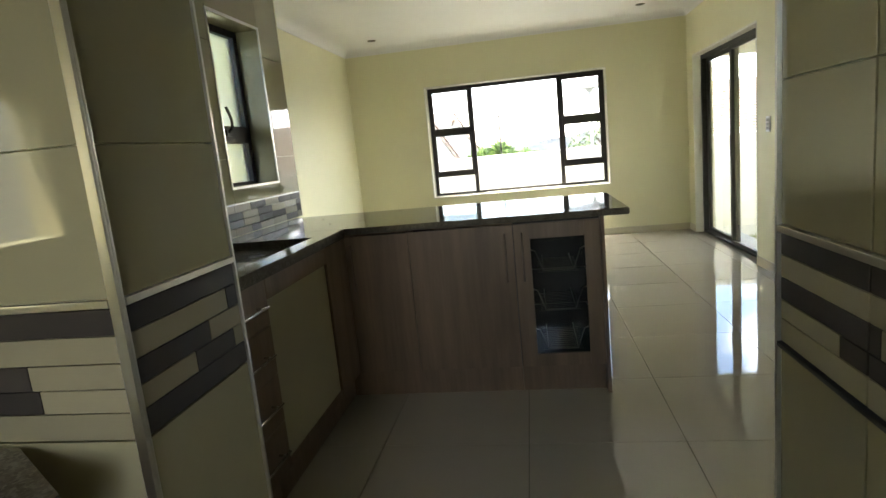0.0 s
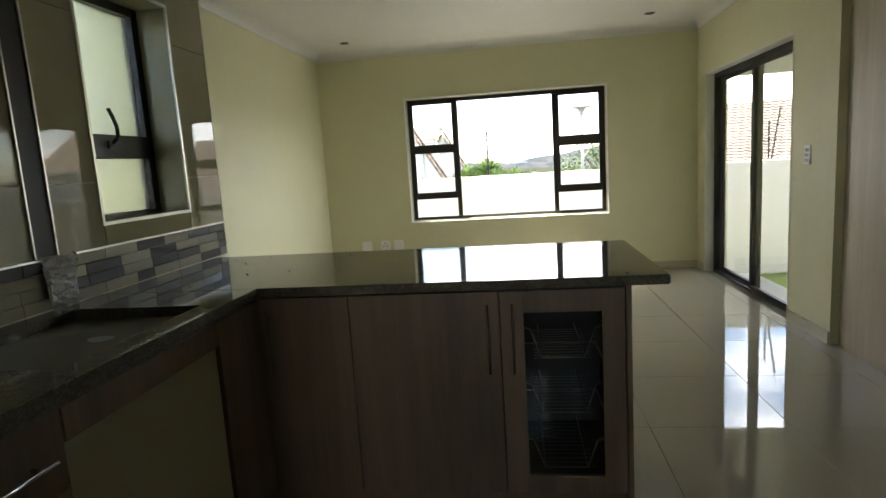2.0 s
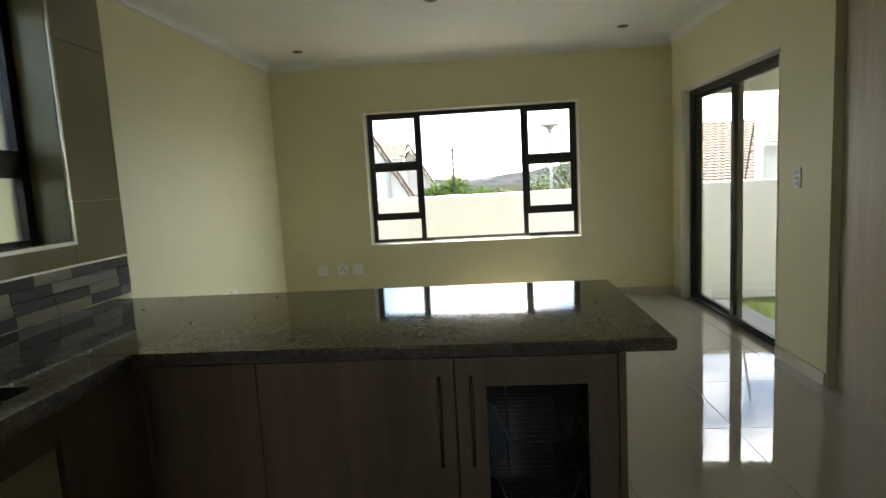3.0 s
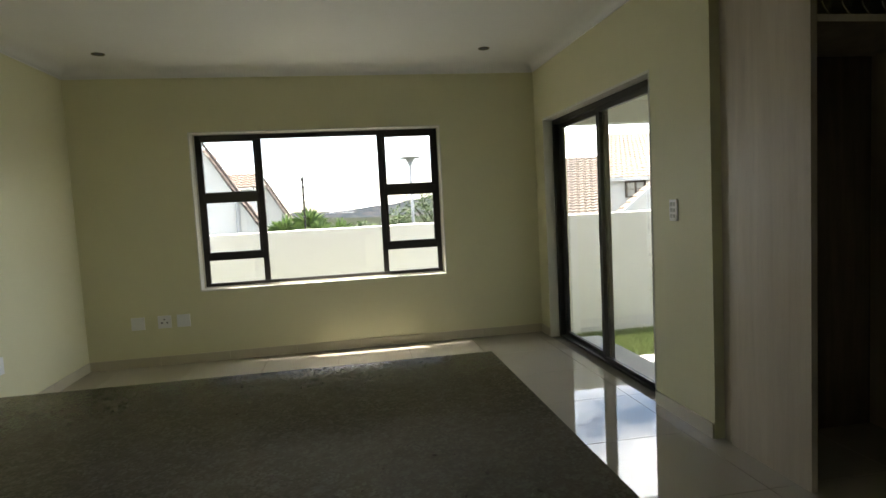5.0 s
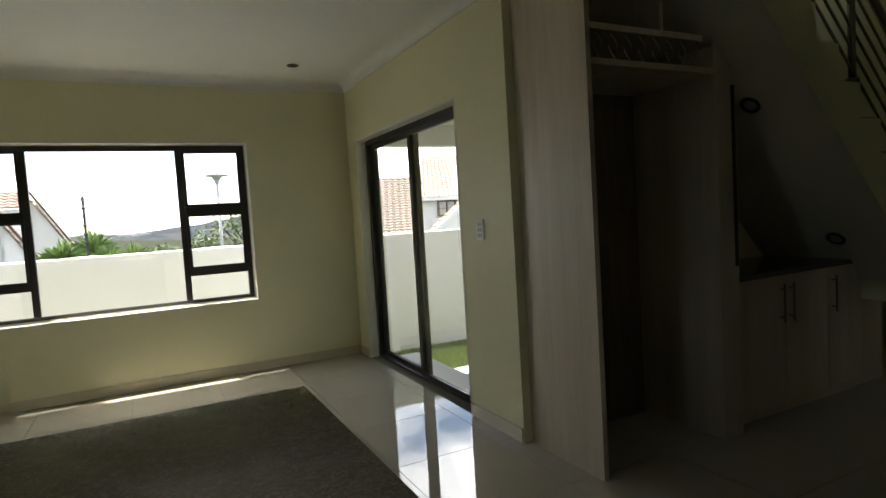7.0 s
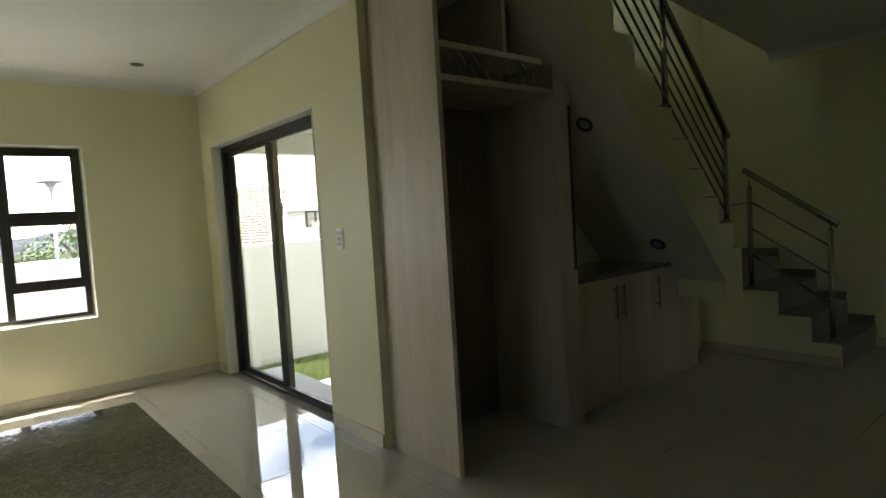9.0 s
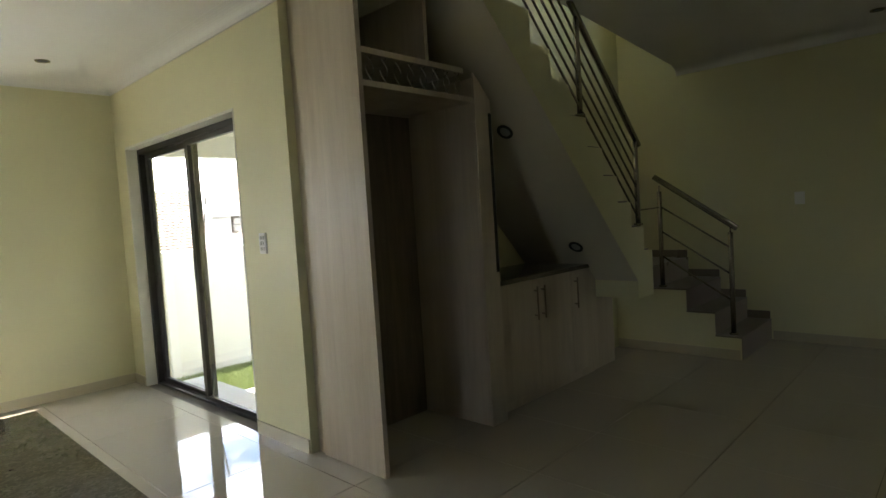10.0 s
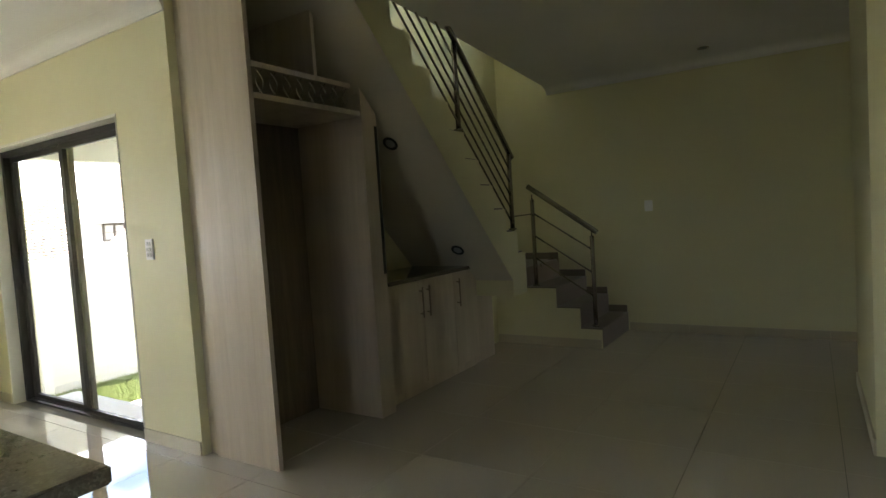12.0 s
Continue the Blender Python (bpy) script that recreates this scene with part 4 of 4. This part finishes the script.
def wall_capping():
    """Rough mortar left along the top of the garden wall."""
    rnd = random.Random(8)
    bm = bmesh.new()
    rows = []
    for i in range(300):
        x = -6 + 0.055 * i
        h = 0.004 + 0.012 * abs(noise.noise((x * 2.3, 0.4, 0))) + 0.006 * rnd.random()
        w = 0.09 + 0.012 * rnd.random()
        rows.append([bm.verts.new(p) for p in ((x, GY + 0.1 - w, 1.1), (x, GY + 0.1 - w * 0.85, 1.105 + h), (x, GY + 0.1 + w * 0.85, 1.105 + h), (x, GY + 0.1 + w, 1.1))])
    for u, v in zip(rows, rows[1:]):
        for k in range(4):
            bm.faces.new((u[k], u[(k + 1) % 4], v[(k + 1) % 4], v[k]))
    bm.faces.new(rows[0])
    bm.faces.new(rows[-1][::-1])
    bmesh.ops.recalc_face_normals(bm, faces=bm.faces)
    part("capping", bm, WALL_OUT, bpy.data.objects["garden_wall"], "rough uneven mortar capping")


wall_capping()


def blades(name, label, x0, x1, y0, y1, z, count, height, mat, seed):
    rnd = random.Random(seed)
    vs, fs = [], []
    for _ in range(count):
        x, y, a = rnd.uniform(x0, x1), rnd.uniform(y0, y1), rnd.uniform(0, math.pi)
        h, w = height * rnd.uniform(0.5, 1.2), 0.006
        dx, dy, lx, ly = math.cos(a) * w, math.sin(a) * w, rnd.uniform(-0.5, 0.5) * h, rnd.uniform(-0.5, 0.5) * h
        k = len(vs)
        vs += [(x - dx, y - dy, z), (x + dx, y + dy, z), (x + lx, y + ly, z + h)]
        fs.append((k, k + 1, k + 2))
    me = bpy.data.meshes.new(name)
    me.from_pydata(vs, [], fs)
    me.materials.append(mat)
    return tagged(new(name, me), label, "grass", kind="stuff")


blades("lawn", "short green lawn between paving and garden wall", 3.0, 7.5, 7.88, GY - 0.02, GZ, 60000, 0.05, GRASS, 3)
structure("ground_lawn", boxes((-2, 8, 7.88, GY - 0.001, GZ - 0.05, GZ + 0.006)), GRASS, "green lawn turf", "lawn")


def fence_pole(x, label, lean=0.0, h=0.62):
    p = thing("fence_pole", (x, GY + 0.1, 1.105), label, "fence pole", "electric fence poles")
    top = Vector((x + lean, GY + 0.1, 1.105 + h))
    part("pole", rod((x, GY + 0.1, 1.10), top, 0.011, n=8), FENCE, p)
    for k in range(6):
        q = Vector((x, GY + 0.1, 1.105)).lerp(top, 0.25 + 0.14 * k)
        part("insulator", rod(q + Vector((-0.018, -0.012, 0)), q + Vector((0.018, -0.012, 0)), 0.012, n=8), BLACK, p)
    return p


fence_pole(0.60, "dark electric fence pole on the garden wall")
fence_pole(4.27, "dark leaning electric fence pole on the garden wall", 0.10, 0.68)
fence_pole(4.235, "dark upright electric fence pole on the garden wall", 0.0, 0.5)


def yucca(x, y, z, size, seed, label):
    rnd = random.Random(seed)
    t = thing("yucca", (x, y, GZ), label, "plant", "yuccas behind the wall")
    part("trunk", rod((x, y, GZ), (x, y, z - 0.12), 0.06, n=8, r2=0.04), BARK, t)
    bm = bmesh.new()
    for _ in range(120):
        az, el = rnd.uniform(0, 2 * math.pi), rnd.uniform(-0.35, 1.45)
        d = Vector((math.cos(az) * math.cos(el), math.sin(az) * math.cos(el), math.sin(el)))
        side = d.cross(Vector((0, 0, 1)))
        side = side.normalized() * (0.030 * size / 0.5) if side.length > 0.01 else Vector((0.02, 0, 0))
        L = size * rnd.uniform(0.75, 1.1)
        o = Vector((x, y, z))
        m = o + d * L * 0.55 + Vector((0, 0, 0.03))
        e = o + d * L - Vector((0, 0, 0.18 * L * rnd.random()))
        vs = [bm.verts.new(p) for p in (o - side * 0.6, o + side * 0.6, m + side, e, m - side)]
        bm.faces.new(vs)
    part("crown", bm, YUCCA, t, "spiky green leaves")


for x, y, z, s, sd in ((0.02, 12.6, 0.95, 0.38, 1), (0.40, 12.9, 1.06, 0.40, 2), (0.95, 12.8, 0.86, 0.36, 3), (-0.15, 12.9, 0.90, 0.34, 4), (0.60, 12.4, 0.88, 0.36, 5)):
    yucca(x, y, z, s, sd, "green spiky yucca behind the garden wall")


def shrub(x, y, z0, r, h, seed, label, n=1400):
    rnd = random.Random(seed)
    t = thing("tree", (x, y, GZ), label, "tree", "trees beyond the garden")
    bm = rod((x, y, GZ), (x, y, z0 + h * 0.3), 0.12, n=8, r2=0.06)
    for k in range(5):
        a = rnd.uniform(0, 6.28)
        rod((x, y, z0 + h * 0.15 * k / 2), (x + math.cos(a) * r * 0.6, y + math.sin(a) * r * 0.6, z0 + h * rnd.uniform(0.4, 0.8)), 0.04, bm, 6, 0.015)
    part("trunk", bm, BARK, t)
    blobs = [(rnd.uniform(-0.6, 0.6) * r, rnd.uniform(-0.6, 0.6) * r, rnd.uniform(0.2, 0.85) * h, rnd.uniform(0.25, 0.5) * r) for _ in range(11)]
    bm = bmesh.new()
    for _ in range(n):
        bx, by, bz, br = rnd.choice(blobs)
        d = Vector((rnd.gauss(0, 1), rnd.gauss(0, 1), rnd.gauss(0, 1))).normalized() * br * rnd.uniform(0.6, 1.1)
        c = Vector((x + bx, y + by, z0 + bz)) + d
        u = Vector((rnd.gauss(0, 1), rnd.gauss(0, 1), rnd.gauss(0, 1))).normalized() * 0.06
        w = u.cross(Vector((rnd.gauss(0, 1), rnd.gauss(0, 1), rnd.gauss(0, 1)))).normalized() * 0.035
        bm.faces.new([bm.verts.new(p) for p in (c - u, c + w, c + u, c - w)])
    part("crown", bm, SHRUB, t, "loose green foliage")


shrub(4.6, 26.0, 0.0, 1.3, 2.0, 11, "loose green tree beyond the garden wall")
shrub(3.2, 26.5, -0.2, 1.0, 1.35, 12, "low green tree beyond the garden wall")
shrub(6.3, 27.0, 0.0, 1.5, 2.3, 13, "loose green tree beyond the garden wall")
shrub(2.2, 30.0, -0.6, 1.0, 1.3, 14, "low green tree beyond the garden wall")


def street_lamp():
    x, y = 3.28, 22.0
    s = thing("street_lamp", (x, y, GZ), "pale street lamp with a flat round shade", "street lamp")
    part("pole", rod((x, y, GZ), (x, y, 2.72), 0.055, n=12, r2=0.045), LAMP_GREY, s, smooth=True)
    part("neck", rod((x, y, 2.72), (x, y, 2.90), 0.09, n=14, r2=0.05), LAMP_GREY, s, smooth=True)
    bm = bmesh.new()
    rings = [(0.06, 2.80), (0.12, 2.84), (0.15, 2.92), (0.33, 2.945), (0.37, 2.97), (0.34, 3.0), (0.12, 3.05), (0.02, 3.06)]
    n = 24
    vs = [[bm.verts.new((x + r * math.cos(2 * math.pi * i / n), y + r * math.sin(2 * math.pi * i / n), z)) for i in range(n)] for r, z in rings]
    for a, b in zip(vs, vs[1:]):
        for i in range(n):
            bm.faces.new((a[i], a[(i + 1) % n], b[(i + 1) % n], b[i]))
    part("shade", bm, LAMP_GREY, s, "flat round shade", True)


street_lamp()


# ---------------------------------------------------------------- neighbouring houses
def tile_roof(parent, a, b, c, d, mat, rows=14, name="roof"):
    """A roof slope from eave a-b to ridge d-c, in overlapping courses of tiles with rolled tops."""
    a, b, c, d = (Vector(p) for p in (a, b, c, d))
    n = (b - a).cross(d - a).normalized()
    if n.z < 0:
        n = -n
    bm = bmesh.new()
    cols = max(6, int((b - a).length / 0.22))
    for r in range(rows):
        u0, u1 = r / rows, (r + 1) / rows
        for k in range(cols):
            w0, w1 = k / cols, (k + 1) / cols
            lo0, lo1 = a.lerp(b, w0), a.lerp(b, w1)
            hi0, hi1 = d.lerp(c, w0), d.lerp(c, w1)
            p00, p10 = lo0.lerp(hi0, u0), lo1.lerp(hi1, u0)
            p01, p11 = lo0.lerp(hi0, u1), lo1.lerp(hi1, u1)
            mid0, mid1 = (p00 + p10) / 2 + n * 0.09, (p01 + p11) / 2 + n * 0.05
            q = [p00 + n * 0.05, mid0, p10 + n * 0.05, p11, mid1, p01]
            v = [bm.verts.new(p) for p in q]
            bm.faces.new((v[0], v[1], v[4], v[5]))
            bm.faces.new((v[1], v[2], v[3], v[4]))
            e = [bm.verts.new(p) for p in (p00, p10)]
            bm.faces.new((e[0], e[1], v[2], v[1], v[0]))
    return part(name, bm, mat, parent)


def gable_house(label, x, y, apex, half, depth, slope, mat):
    h = thing("house", (x, y, GZ), label, "house", "neighbouring houses")
    ez = apex - half * slope
    part("wall", prism([(x - half + 0.1, GZ), (x + half - 0.1, GZ), (x + half - 0.1, ez + 0.1 * slope - 0.25), (x, apex - 0.25), (x - half + 0.1, ez + 0.1 * slope - 0.25)], 'y', y, y + depth), PLASTER_N, h)
    for s in (-1, 1):
        tile_roof(h, (x + s * half, y - 0.15, ez - 0.2), (x + s * half, y + depth + 0.15, ez - 0.2), (x, y + depth + 0.15, apex - 0.2), (x, y - 0.15, apex - 0.2), mat)
        part("barge_board", prism([(x, apex - 0.05), (x, apex + 0.06), (x + s * half, ez + 0.06), (x + s * half, ez - 0.05)], 'y', y - 0.20, y - 0.155), FASCIA, h, "dark timber barge board")
    return h


first = gable_house("pale house with a steep gable end", -2.46, 18.0, 3.22, 1.9, 0.5, 1.62, ROOF)
part("downpipe", rod((-1.72, 17.9, GZ), (-1.72, 17.9, 1.72), 0.05, n=10), LAMP_GREY, first, "grey downpipe")
second = gable_house("pale house with a steep gable and low tiled roof", -1.69, 22.5, 2.62, 1.25, 0.6, 1.68, ROOF_PALE)
tile_roof(second, (-4.2, 21.3, 2.16), (-1.72, 21.3, 2.16), (-1.72, 22.3, 2.66), (-4.2, 22.3, 2.66), ROOF, 6)
part("front_wall", box(-4.2, -1.8, 21.45, 22.4, GZ, 2.14), PLASTER_N, second)


def tiled_house():
    h = thing("house", (12.0, 24.0, GZ), "double storey house with buff tiled roofs and a brown window", "house", "neighbouring houses")
    part("wall", box(10.9, 17.5, 23.2, 28.0, GZ, 2.02), PLASTER_N, h)
    tile_roof(h, (10.8, 22.9, 1.98), (18.0, 22.9, 1.98), (18.0, 26.0, 3.95), (12.4, 26.0, 3.95), ROOF_PALE, 18)
    part("fascia", box(10.8, 18.0, 22.84, 22.92, 1.86, 2.0), PLASTER_N, h)
    w = part("window", boxes((11.68, 11.75, 23.13, 23.2, 1.22, 1.85), (12.45, 12.52, 23.13, 23.2, 1.22, 1.85), (11.75, 12.45, 23.13, 23.2, 1.22, 1.28), (11.75, 12.45, 23.13, 23.2, 1.79, 1.85),
                             (12.07, 12.13, 23.13, 23.2, 1.28, 1.79), (11.75, 12.07, 23.14, 23.19, 1.52, 1.55), (12.13, 12.45, 23.14, 23.19, 1.52, 1.55)), FASCIA, h, "brown timber window")
    part("pane", box(11.75, 12.45, 23.17, 23.18, 1.28, 1.79), MOSAIC_GREY, w)
    # lower wing with a roof slope
    part("wing_wall", box(6.6, 9.4, 21.5, 24.5, GZ, 0.3), PLASTER_N, h)
    tile_roof(h, (6.0, 19.6, 0.0), (9.0, 19.6, 0.0), (10.36, 22.6, 2.78), (7.0, 22.6, 2.78), ROOF_WING, 30)
    # porch gable in front
    tile_roof(h, (9.3, 19.4, 0.52), (9.3, 19.75, 0.52), (11.6, 19.75, 2.27), (11.6, 19.4, 2.27), ROOF_PALE, 10)
    tile_roof(h, (13.9, 19.4, 0.52), (13.9, 19.75, 0.52), (11.6, 19.75, 2.27), (11.6, 19.4, 2.27), ROOF_PALE, 10)
    part("porch_wall", prism([(9.7, GZ), (13.5, GZ), (13.5, 0.7), (11.6, 2.15), (9.7, 0.7)], 'y', 19.5, 19.7), PLASTER_N, h)
    part("porch_fascia", prism([(9.3, 0.42), (11.6, 2.17), (11.6, 2.33), (9.3, 0.58)], 'y', 19.33, 19.39), PLASTER_N, h)


tiled_house()


def hill():
    bm = bmesh.new()
    n, rows = 90, 10
    vs = []
    for j in range(rows):
        for i in range(n):
            x = -160 + 420 * i / (n - 1)
            k = max(0.0, min(1.0, (x + 15) / 115))
            top = 0.5 + 10.2 * k * k * (3 - 2 * k) + 1.3 * noise.noise((x * 0.05, 3.1, 0)) + 0.6 * noise.noise((x * 0.21, 7.7, 0))
            v = j / (rows - 1)
            vs.append(bm.verts.new((x, 400 - 340 * (1 - v), -0.7 + (top + 0.7) * v ** 1.1 + 0.4 * v * noise.noise((x * 0.1, v * 9, 1)))))
    for j in range(rows - 1):
        for i in range(n - 1):
            bm.faces.new((vs[j * n + i], vs[j * n + i + 1], vs[(j + 1) * n + i + 1], vs[(j + 1) * n + i]))
    ob = part("backdrop_hill", bm, HILL, None, smooth=True)
    tagged(ob, "hazy wooded hill with scattered houses", "hill", kind="structure")


hill()

# ---------------------------------------------------------------- tiles, last
PIECES = {}


def piece(name, parent, centre, size, mat, rot=None):
    """One tile: its own object on a mesh shared with all tiles of its size."""
    key = (name, tuple(round(s, 4) for s in size), mat.name)
    if key not in PIECES:
        me = bpy.data.meshes.new(name)
        bm = box(-size[0] / 2, size[0] / 2, -size[1] / 2, size[1] / 2, -size[2] / 2, size[2] / 2)
        bmesh.ops.bevel(bm, geom=list(bm.edges), offset=0.0005, segments=1, affect='EDGES')
        bm.to_mesh(me)
        bm.free()
        me.materials.append(mat)
        PIECES[key] = me
    o = new(name, PIECES[key])
    o.location = centre
    o.parent = parent
    return o


floor_ob = bpy.data.objects["floor"]
GX0, GY0, PX_, PY_ = 2.215, 2.572, 0.64, 0.652            # one joint crossing and the tile pitch
rooms = [(-1.8, XR, -1.7, YN), (XR, XE, -1.3, YB)]
for x0, x1, y0, y1 in rooms:
    for i in range(-8, 10):
        for j in range(-8, 10):
            a0, a1 = max(x0, GX0 + i * PX_), min(x1, GX0 + (i + 1) * PX_)
            b0, b1 = max(y0, GY0 + j * PY_), min(y1, GY0 + (j + 1) * PY_)
            if a1 - a0 < 0.02 or b1 - b0 < 0.02:
                continue
            if a1 < XL and b0 > 4.0:
                continue
            ga0 = 0.0016 if a0 > x0 else 0
            ga1 = 0.0016 if a1 < x1 else 0
            piece("floor_tile", floor_ob, ((a0 + ga0 + a1 - ga1) / 2, (b0 + b1) / 2, -0.0045), (a1 - a0 - ga0 - ga1, b1 - b0 - 0.0032, 0.009), FLOOR)


def wall_tiles(parent, axis, face, u0, u1, z_cuts, u_cuts, hole=None, sign=1):
    """Large gloss tiles on a wall face; axis is the wall's normal."""
    us = [u0] + [u for u in u_cuts if u0 + 0.02 < u < u1 - 0.02] + [u1]
    for a, b in zip(us, us[1:]):
        for c, d in zip(z_cuts, z_cuts[1:]):
            if hole and a >= hole[0] - 0.001 and b <= hole[1] + 0.001 and c >= hole[2] - 0.001 and d <= hole[3] + 0.001:
                continue
            g = 0.001
            s = (0.009, b - a - 2 * g, d - c - 2 * g) if axis == 'x' else (b - a - 2 * g, 0.009, d - c - 2 * g)
            at = (face - sign * 0.0045, (a + b) / 2, (c + d) / 2) if axis == 'x' else ((a + b) / 2, face - sign * 0.0045, (c + d) / 2)
            piece("wall_tile", parent, at, s, WALL_TILE)


def mosaic(parent, axis, face, u0, u1, rows, length, sign, seed, dark=0.5):
    """A band of staggered mosaic strips; rows are heights from the top down."""
    rnd = random.Random(seed)
    for r, (z1, z0) in enumerate(zip(rows, rows[1:])):
        u = u0 - length * (0.37 * r % 1.0)
        while u < u1:
            L = length * rnd.choice((1, 1, 1, 0.6))
            a, b = max(u, u0), min(u + L, u1)
            u += L
            if b - a < 0.008:
                continue
            x = rnd.random()
            m = MOSAIC_DARK if x < dark else MOSAIC_GREY if x > 0.98 else MOSAIC_LIGHT
            g = 0.0008
            t = 0.009 + 0.002 * rnd.random()
            s = (t, b - a - 2 * g, z1 - z0 - 2 * g) if axis == 'x' else (b - a - 2 * g, t, z1 - z0 - 2 * g)
            at = (face - sign * 0.0045, (a + b) / 2, (z0 + z1) / 2) if axis == 'x' else ((a + b) / 2, face - sign * 0.0045, (z0 + z1) / 2)
            piece("mosaic_strip", parent, at, s, m)


kw = bpy.data.objects["wall_kitchen"]
wall_tiles(kw, 'x', TX, 1.243, 2.174, [1.092, 1.325, 1.915, 2.505, CEIL], [1.5])
wall_tiles(kw, 'x', TX, 2.272, 2.764, [1.092, 1.325, 1.915, 2.505, CEIL], [])
wall_tiles(kw, 'x', TX, 2.862, KY0, [1.092, 1.325, 1.915, 2.505, CEIL], [])
wall_tiles(kw, 'x', TX, KY0, KY1, [1.092, KZ0], [])
wall_tiles(kw, 'x', TX, KY0, KY1, [KZ1, 2.505, CEIL], [])
wall_tiles(kw, 'x', TX, KY1, 3.952, [1.092, 1.325, 1.915, 2.505, CEIL], [])
mosaic(kw, 'x', TX, 1.243, 3.952, [1.086, 1.046, 1.006, 0.966, 0.926], 0.18, 1, 5, 0.52)
tr = thing("tile_trim", (TX, 2.7, 1.09), "thin aluminium trims between the kitchen tiles", "trim", kind="structure")
part("level_trim", boxes((TX - 0.006, TX + 0.005, 1.243, 3.952, 1.085, 1.0925), bevel=0.001), TRIM, tr)
for ya, yb in ((2.764, 2.862), (2.174, 2.272)):            # two dark upright strips between bright trims
    piece("dark_tile_strip", kw, (TX - 0.004, (ya + yb) / 2, (1.092 + CEIL) / 2), (0.010, yb - ya - 0.016, CEIL - 1.094), MOSAIC_DARK)
    for yt in (ya, yb - 0.007):
        part("upright_trim", box(TX - 0.006, TX + 0.005, yt, yt + 0.007, 1.093, CEIL - 0.001, 0.001), TRIM, tr)
part("end_trim", boxes((TX - 0.22, TX + 0.001, 3.9525, 3.960, 0.926, CEIL)), WALL, tr)

# pier beside the opening and the passage wall: gloss tiles with a mosaic band
pier = bpy.data.objects["wall_kitchen_pier"]
pas = bpy.data.objects["wall_passage"]
so = bpy.data.objects["wall_south"]
BAND = [1.102, 1.065, 1.027, 0.991, 0.957, 0.9175]
BAND_P = [1.103, 1.070, 1.037, 1.004, 0.976, 0.941]       # on the passage wall
ZT = [1.114, 1.313, 1.903, 2.493, CEIL]
ZL, ZLP = [0.0, 0.31, 0.916], [0.0, 0.31, 0.933]
for zz, zp in ((ZT, ZT), (ZL, ZLP)):
    wall_tiles(pier, 'x', 0.485, 0.933, 1.220, zz, [])
    wall_tiles(pier, 'y', 0.930, -1.59, 0.473, zz, [-0.9, -0.3], None, -1)
    wall_tiles(pier, 'y', 1.221, -0.50, 0.473, zz, [], None, 1)
    wall_tiles(pas, 'x', 1.368, -0.7, 0.928, zp, [-0.1, 0.5], None, -1)
    wall_tiles(so, 'x', 1.368, 0.930, 1.150, zp, [], None, -1)


def band_rows(parent, axis, face, u0, u1, sign, spec, band=BAND):
    """Fixed pattern: for each row the stretches (from, to) that are dark."""
    for (z1, z0), darks in zip(zip(band, band[1:]), spec):
        cuts = sorted({u0, u1, *[min(max(c, u0), u1) for d in darks for c in d]})
        fine = []
        for a, b in zip(cuts, cuts[1:]):
            k = max(1, round((b - a) / 0.3))
            fine += [(a + (b - a) * i / k, a + (b - a) * (i + 1) / k) for i in range(k)]
        for a, b in fine:
            mid = (a + b) / 2
            m = MOSAIC_DARK if any(d0 <= mid <= d1 for d0, d1 in darks) else MOSAIC_LIGHT
            g = 0.0007
            s = (0.010, b - a - 2 * g, z1 - z0 - 2 * g) if axis == 'x' else (b - a - 2 * g, 0.010, z1 - z0 - 2 * g)
            at = (face - sign * 0.0045, mid, (z0 + z1) / 2) if axis == 'x' else (mid, face - sign * 0.0045, (z0 + z1) / 2)
            piece("mosaic_strip", parent, at, s, m)


band_rows(pier, 'x', 0.485, 0.933, 1.220, 1, [[(0.8, 1.3)], [(1.184, 1.3)], [(0.933, 1.12)], [(1.072, 1.19)], [(0.933, 1.24)]])
band_rows(pier, 'y', 0.930, -1.59, 0.473, -1, [[(-2, 1)], [], [(0.04, 0.328)], [(-0.08, 0.339)], []])
band_rows(so, 'x', 1.368, 0.930, 1.150, -1, [[(0, 2)], [], [(0.9, 1.2)], [(0.9, 0.988)], []], BAND_P)
band_rows(pas, 'x', 1.368, -0.7, 0.928, -1, [[(-1, 2)], [], [(0.907, 1.2), (0.22, 0.54)], [(0.618, 1.2)], []], BAND_P)
et = thing("edge_trim", (0.485, 0.93, 0), "aluminium corner and level trims on the tiled pier", "trim", kind="structure")
part("corner_trim", boxes((0.4735, 0.489, 0.926, 0.9325, 0, CEIL - 0.001), (0.4855, 0.489, 0.9325, 0.938, 0, CEIL - 0.001), bevel=0.0015), TRIM, et)
part("corner_trim", boxes((0.4735, 0.489, 1.2205, 1.2265, 0, CEIL - 0.001)), TRIM, et)
part("level_trim", boxes((0.479, 0.491, 0.9385, 1.2200, 1.1035, 1.1135), (-1.59, 0.473, 0.9245, 0.9345, 1.1035, 1.1135), bevel=0.001), TRIM, et)
part("level_trim", boxes((1.362, 1.373, -0.7, 1.150, 1.1035, 1.1135), bevel=0.001), TRIM, et)
part("low_trim", boxes((1.362, 1.372, -0.7, 1.150, 0.934, 0.9405)), BLACK, et, "dark line under the mosaic band")
part("corner_trim", boxes((1.362, 1.378, 1.1505, 1.157, 0, CEIL - 0.001)), TRIM, et)
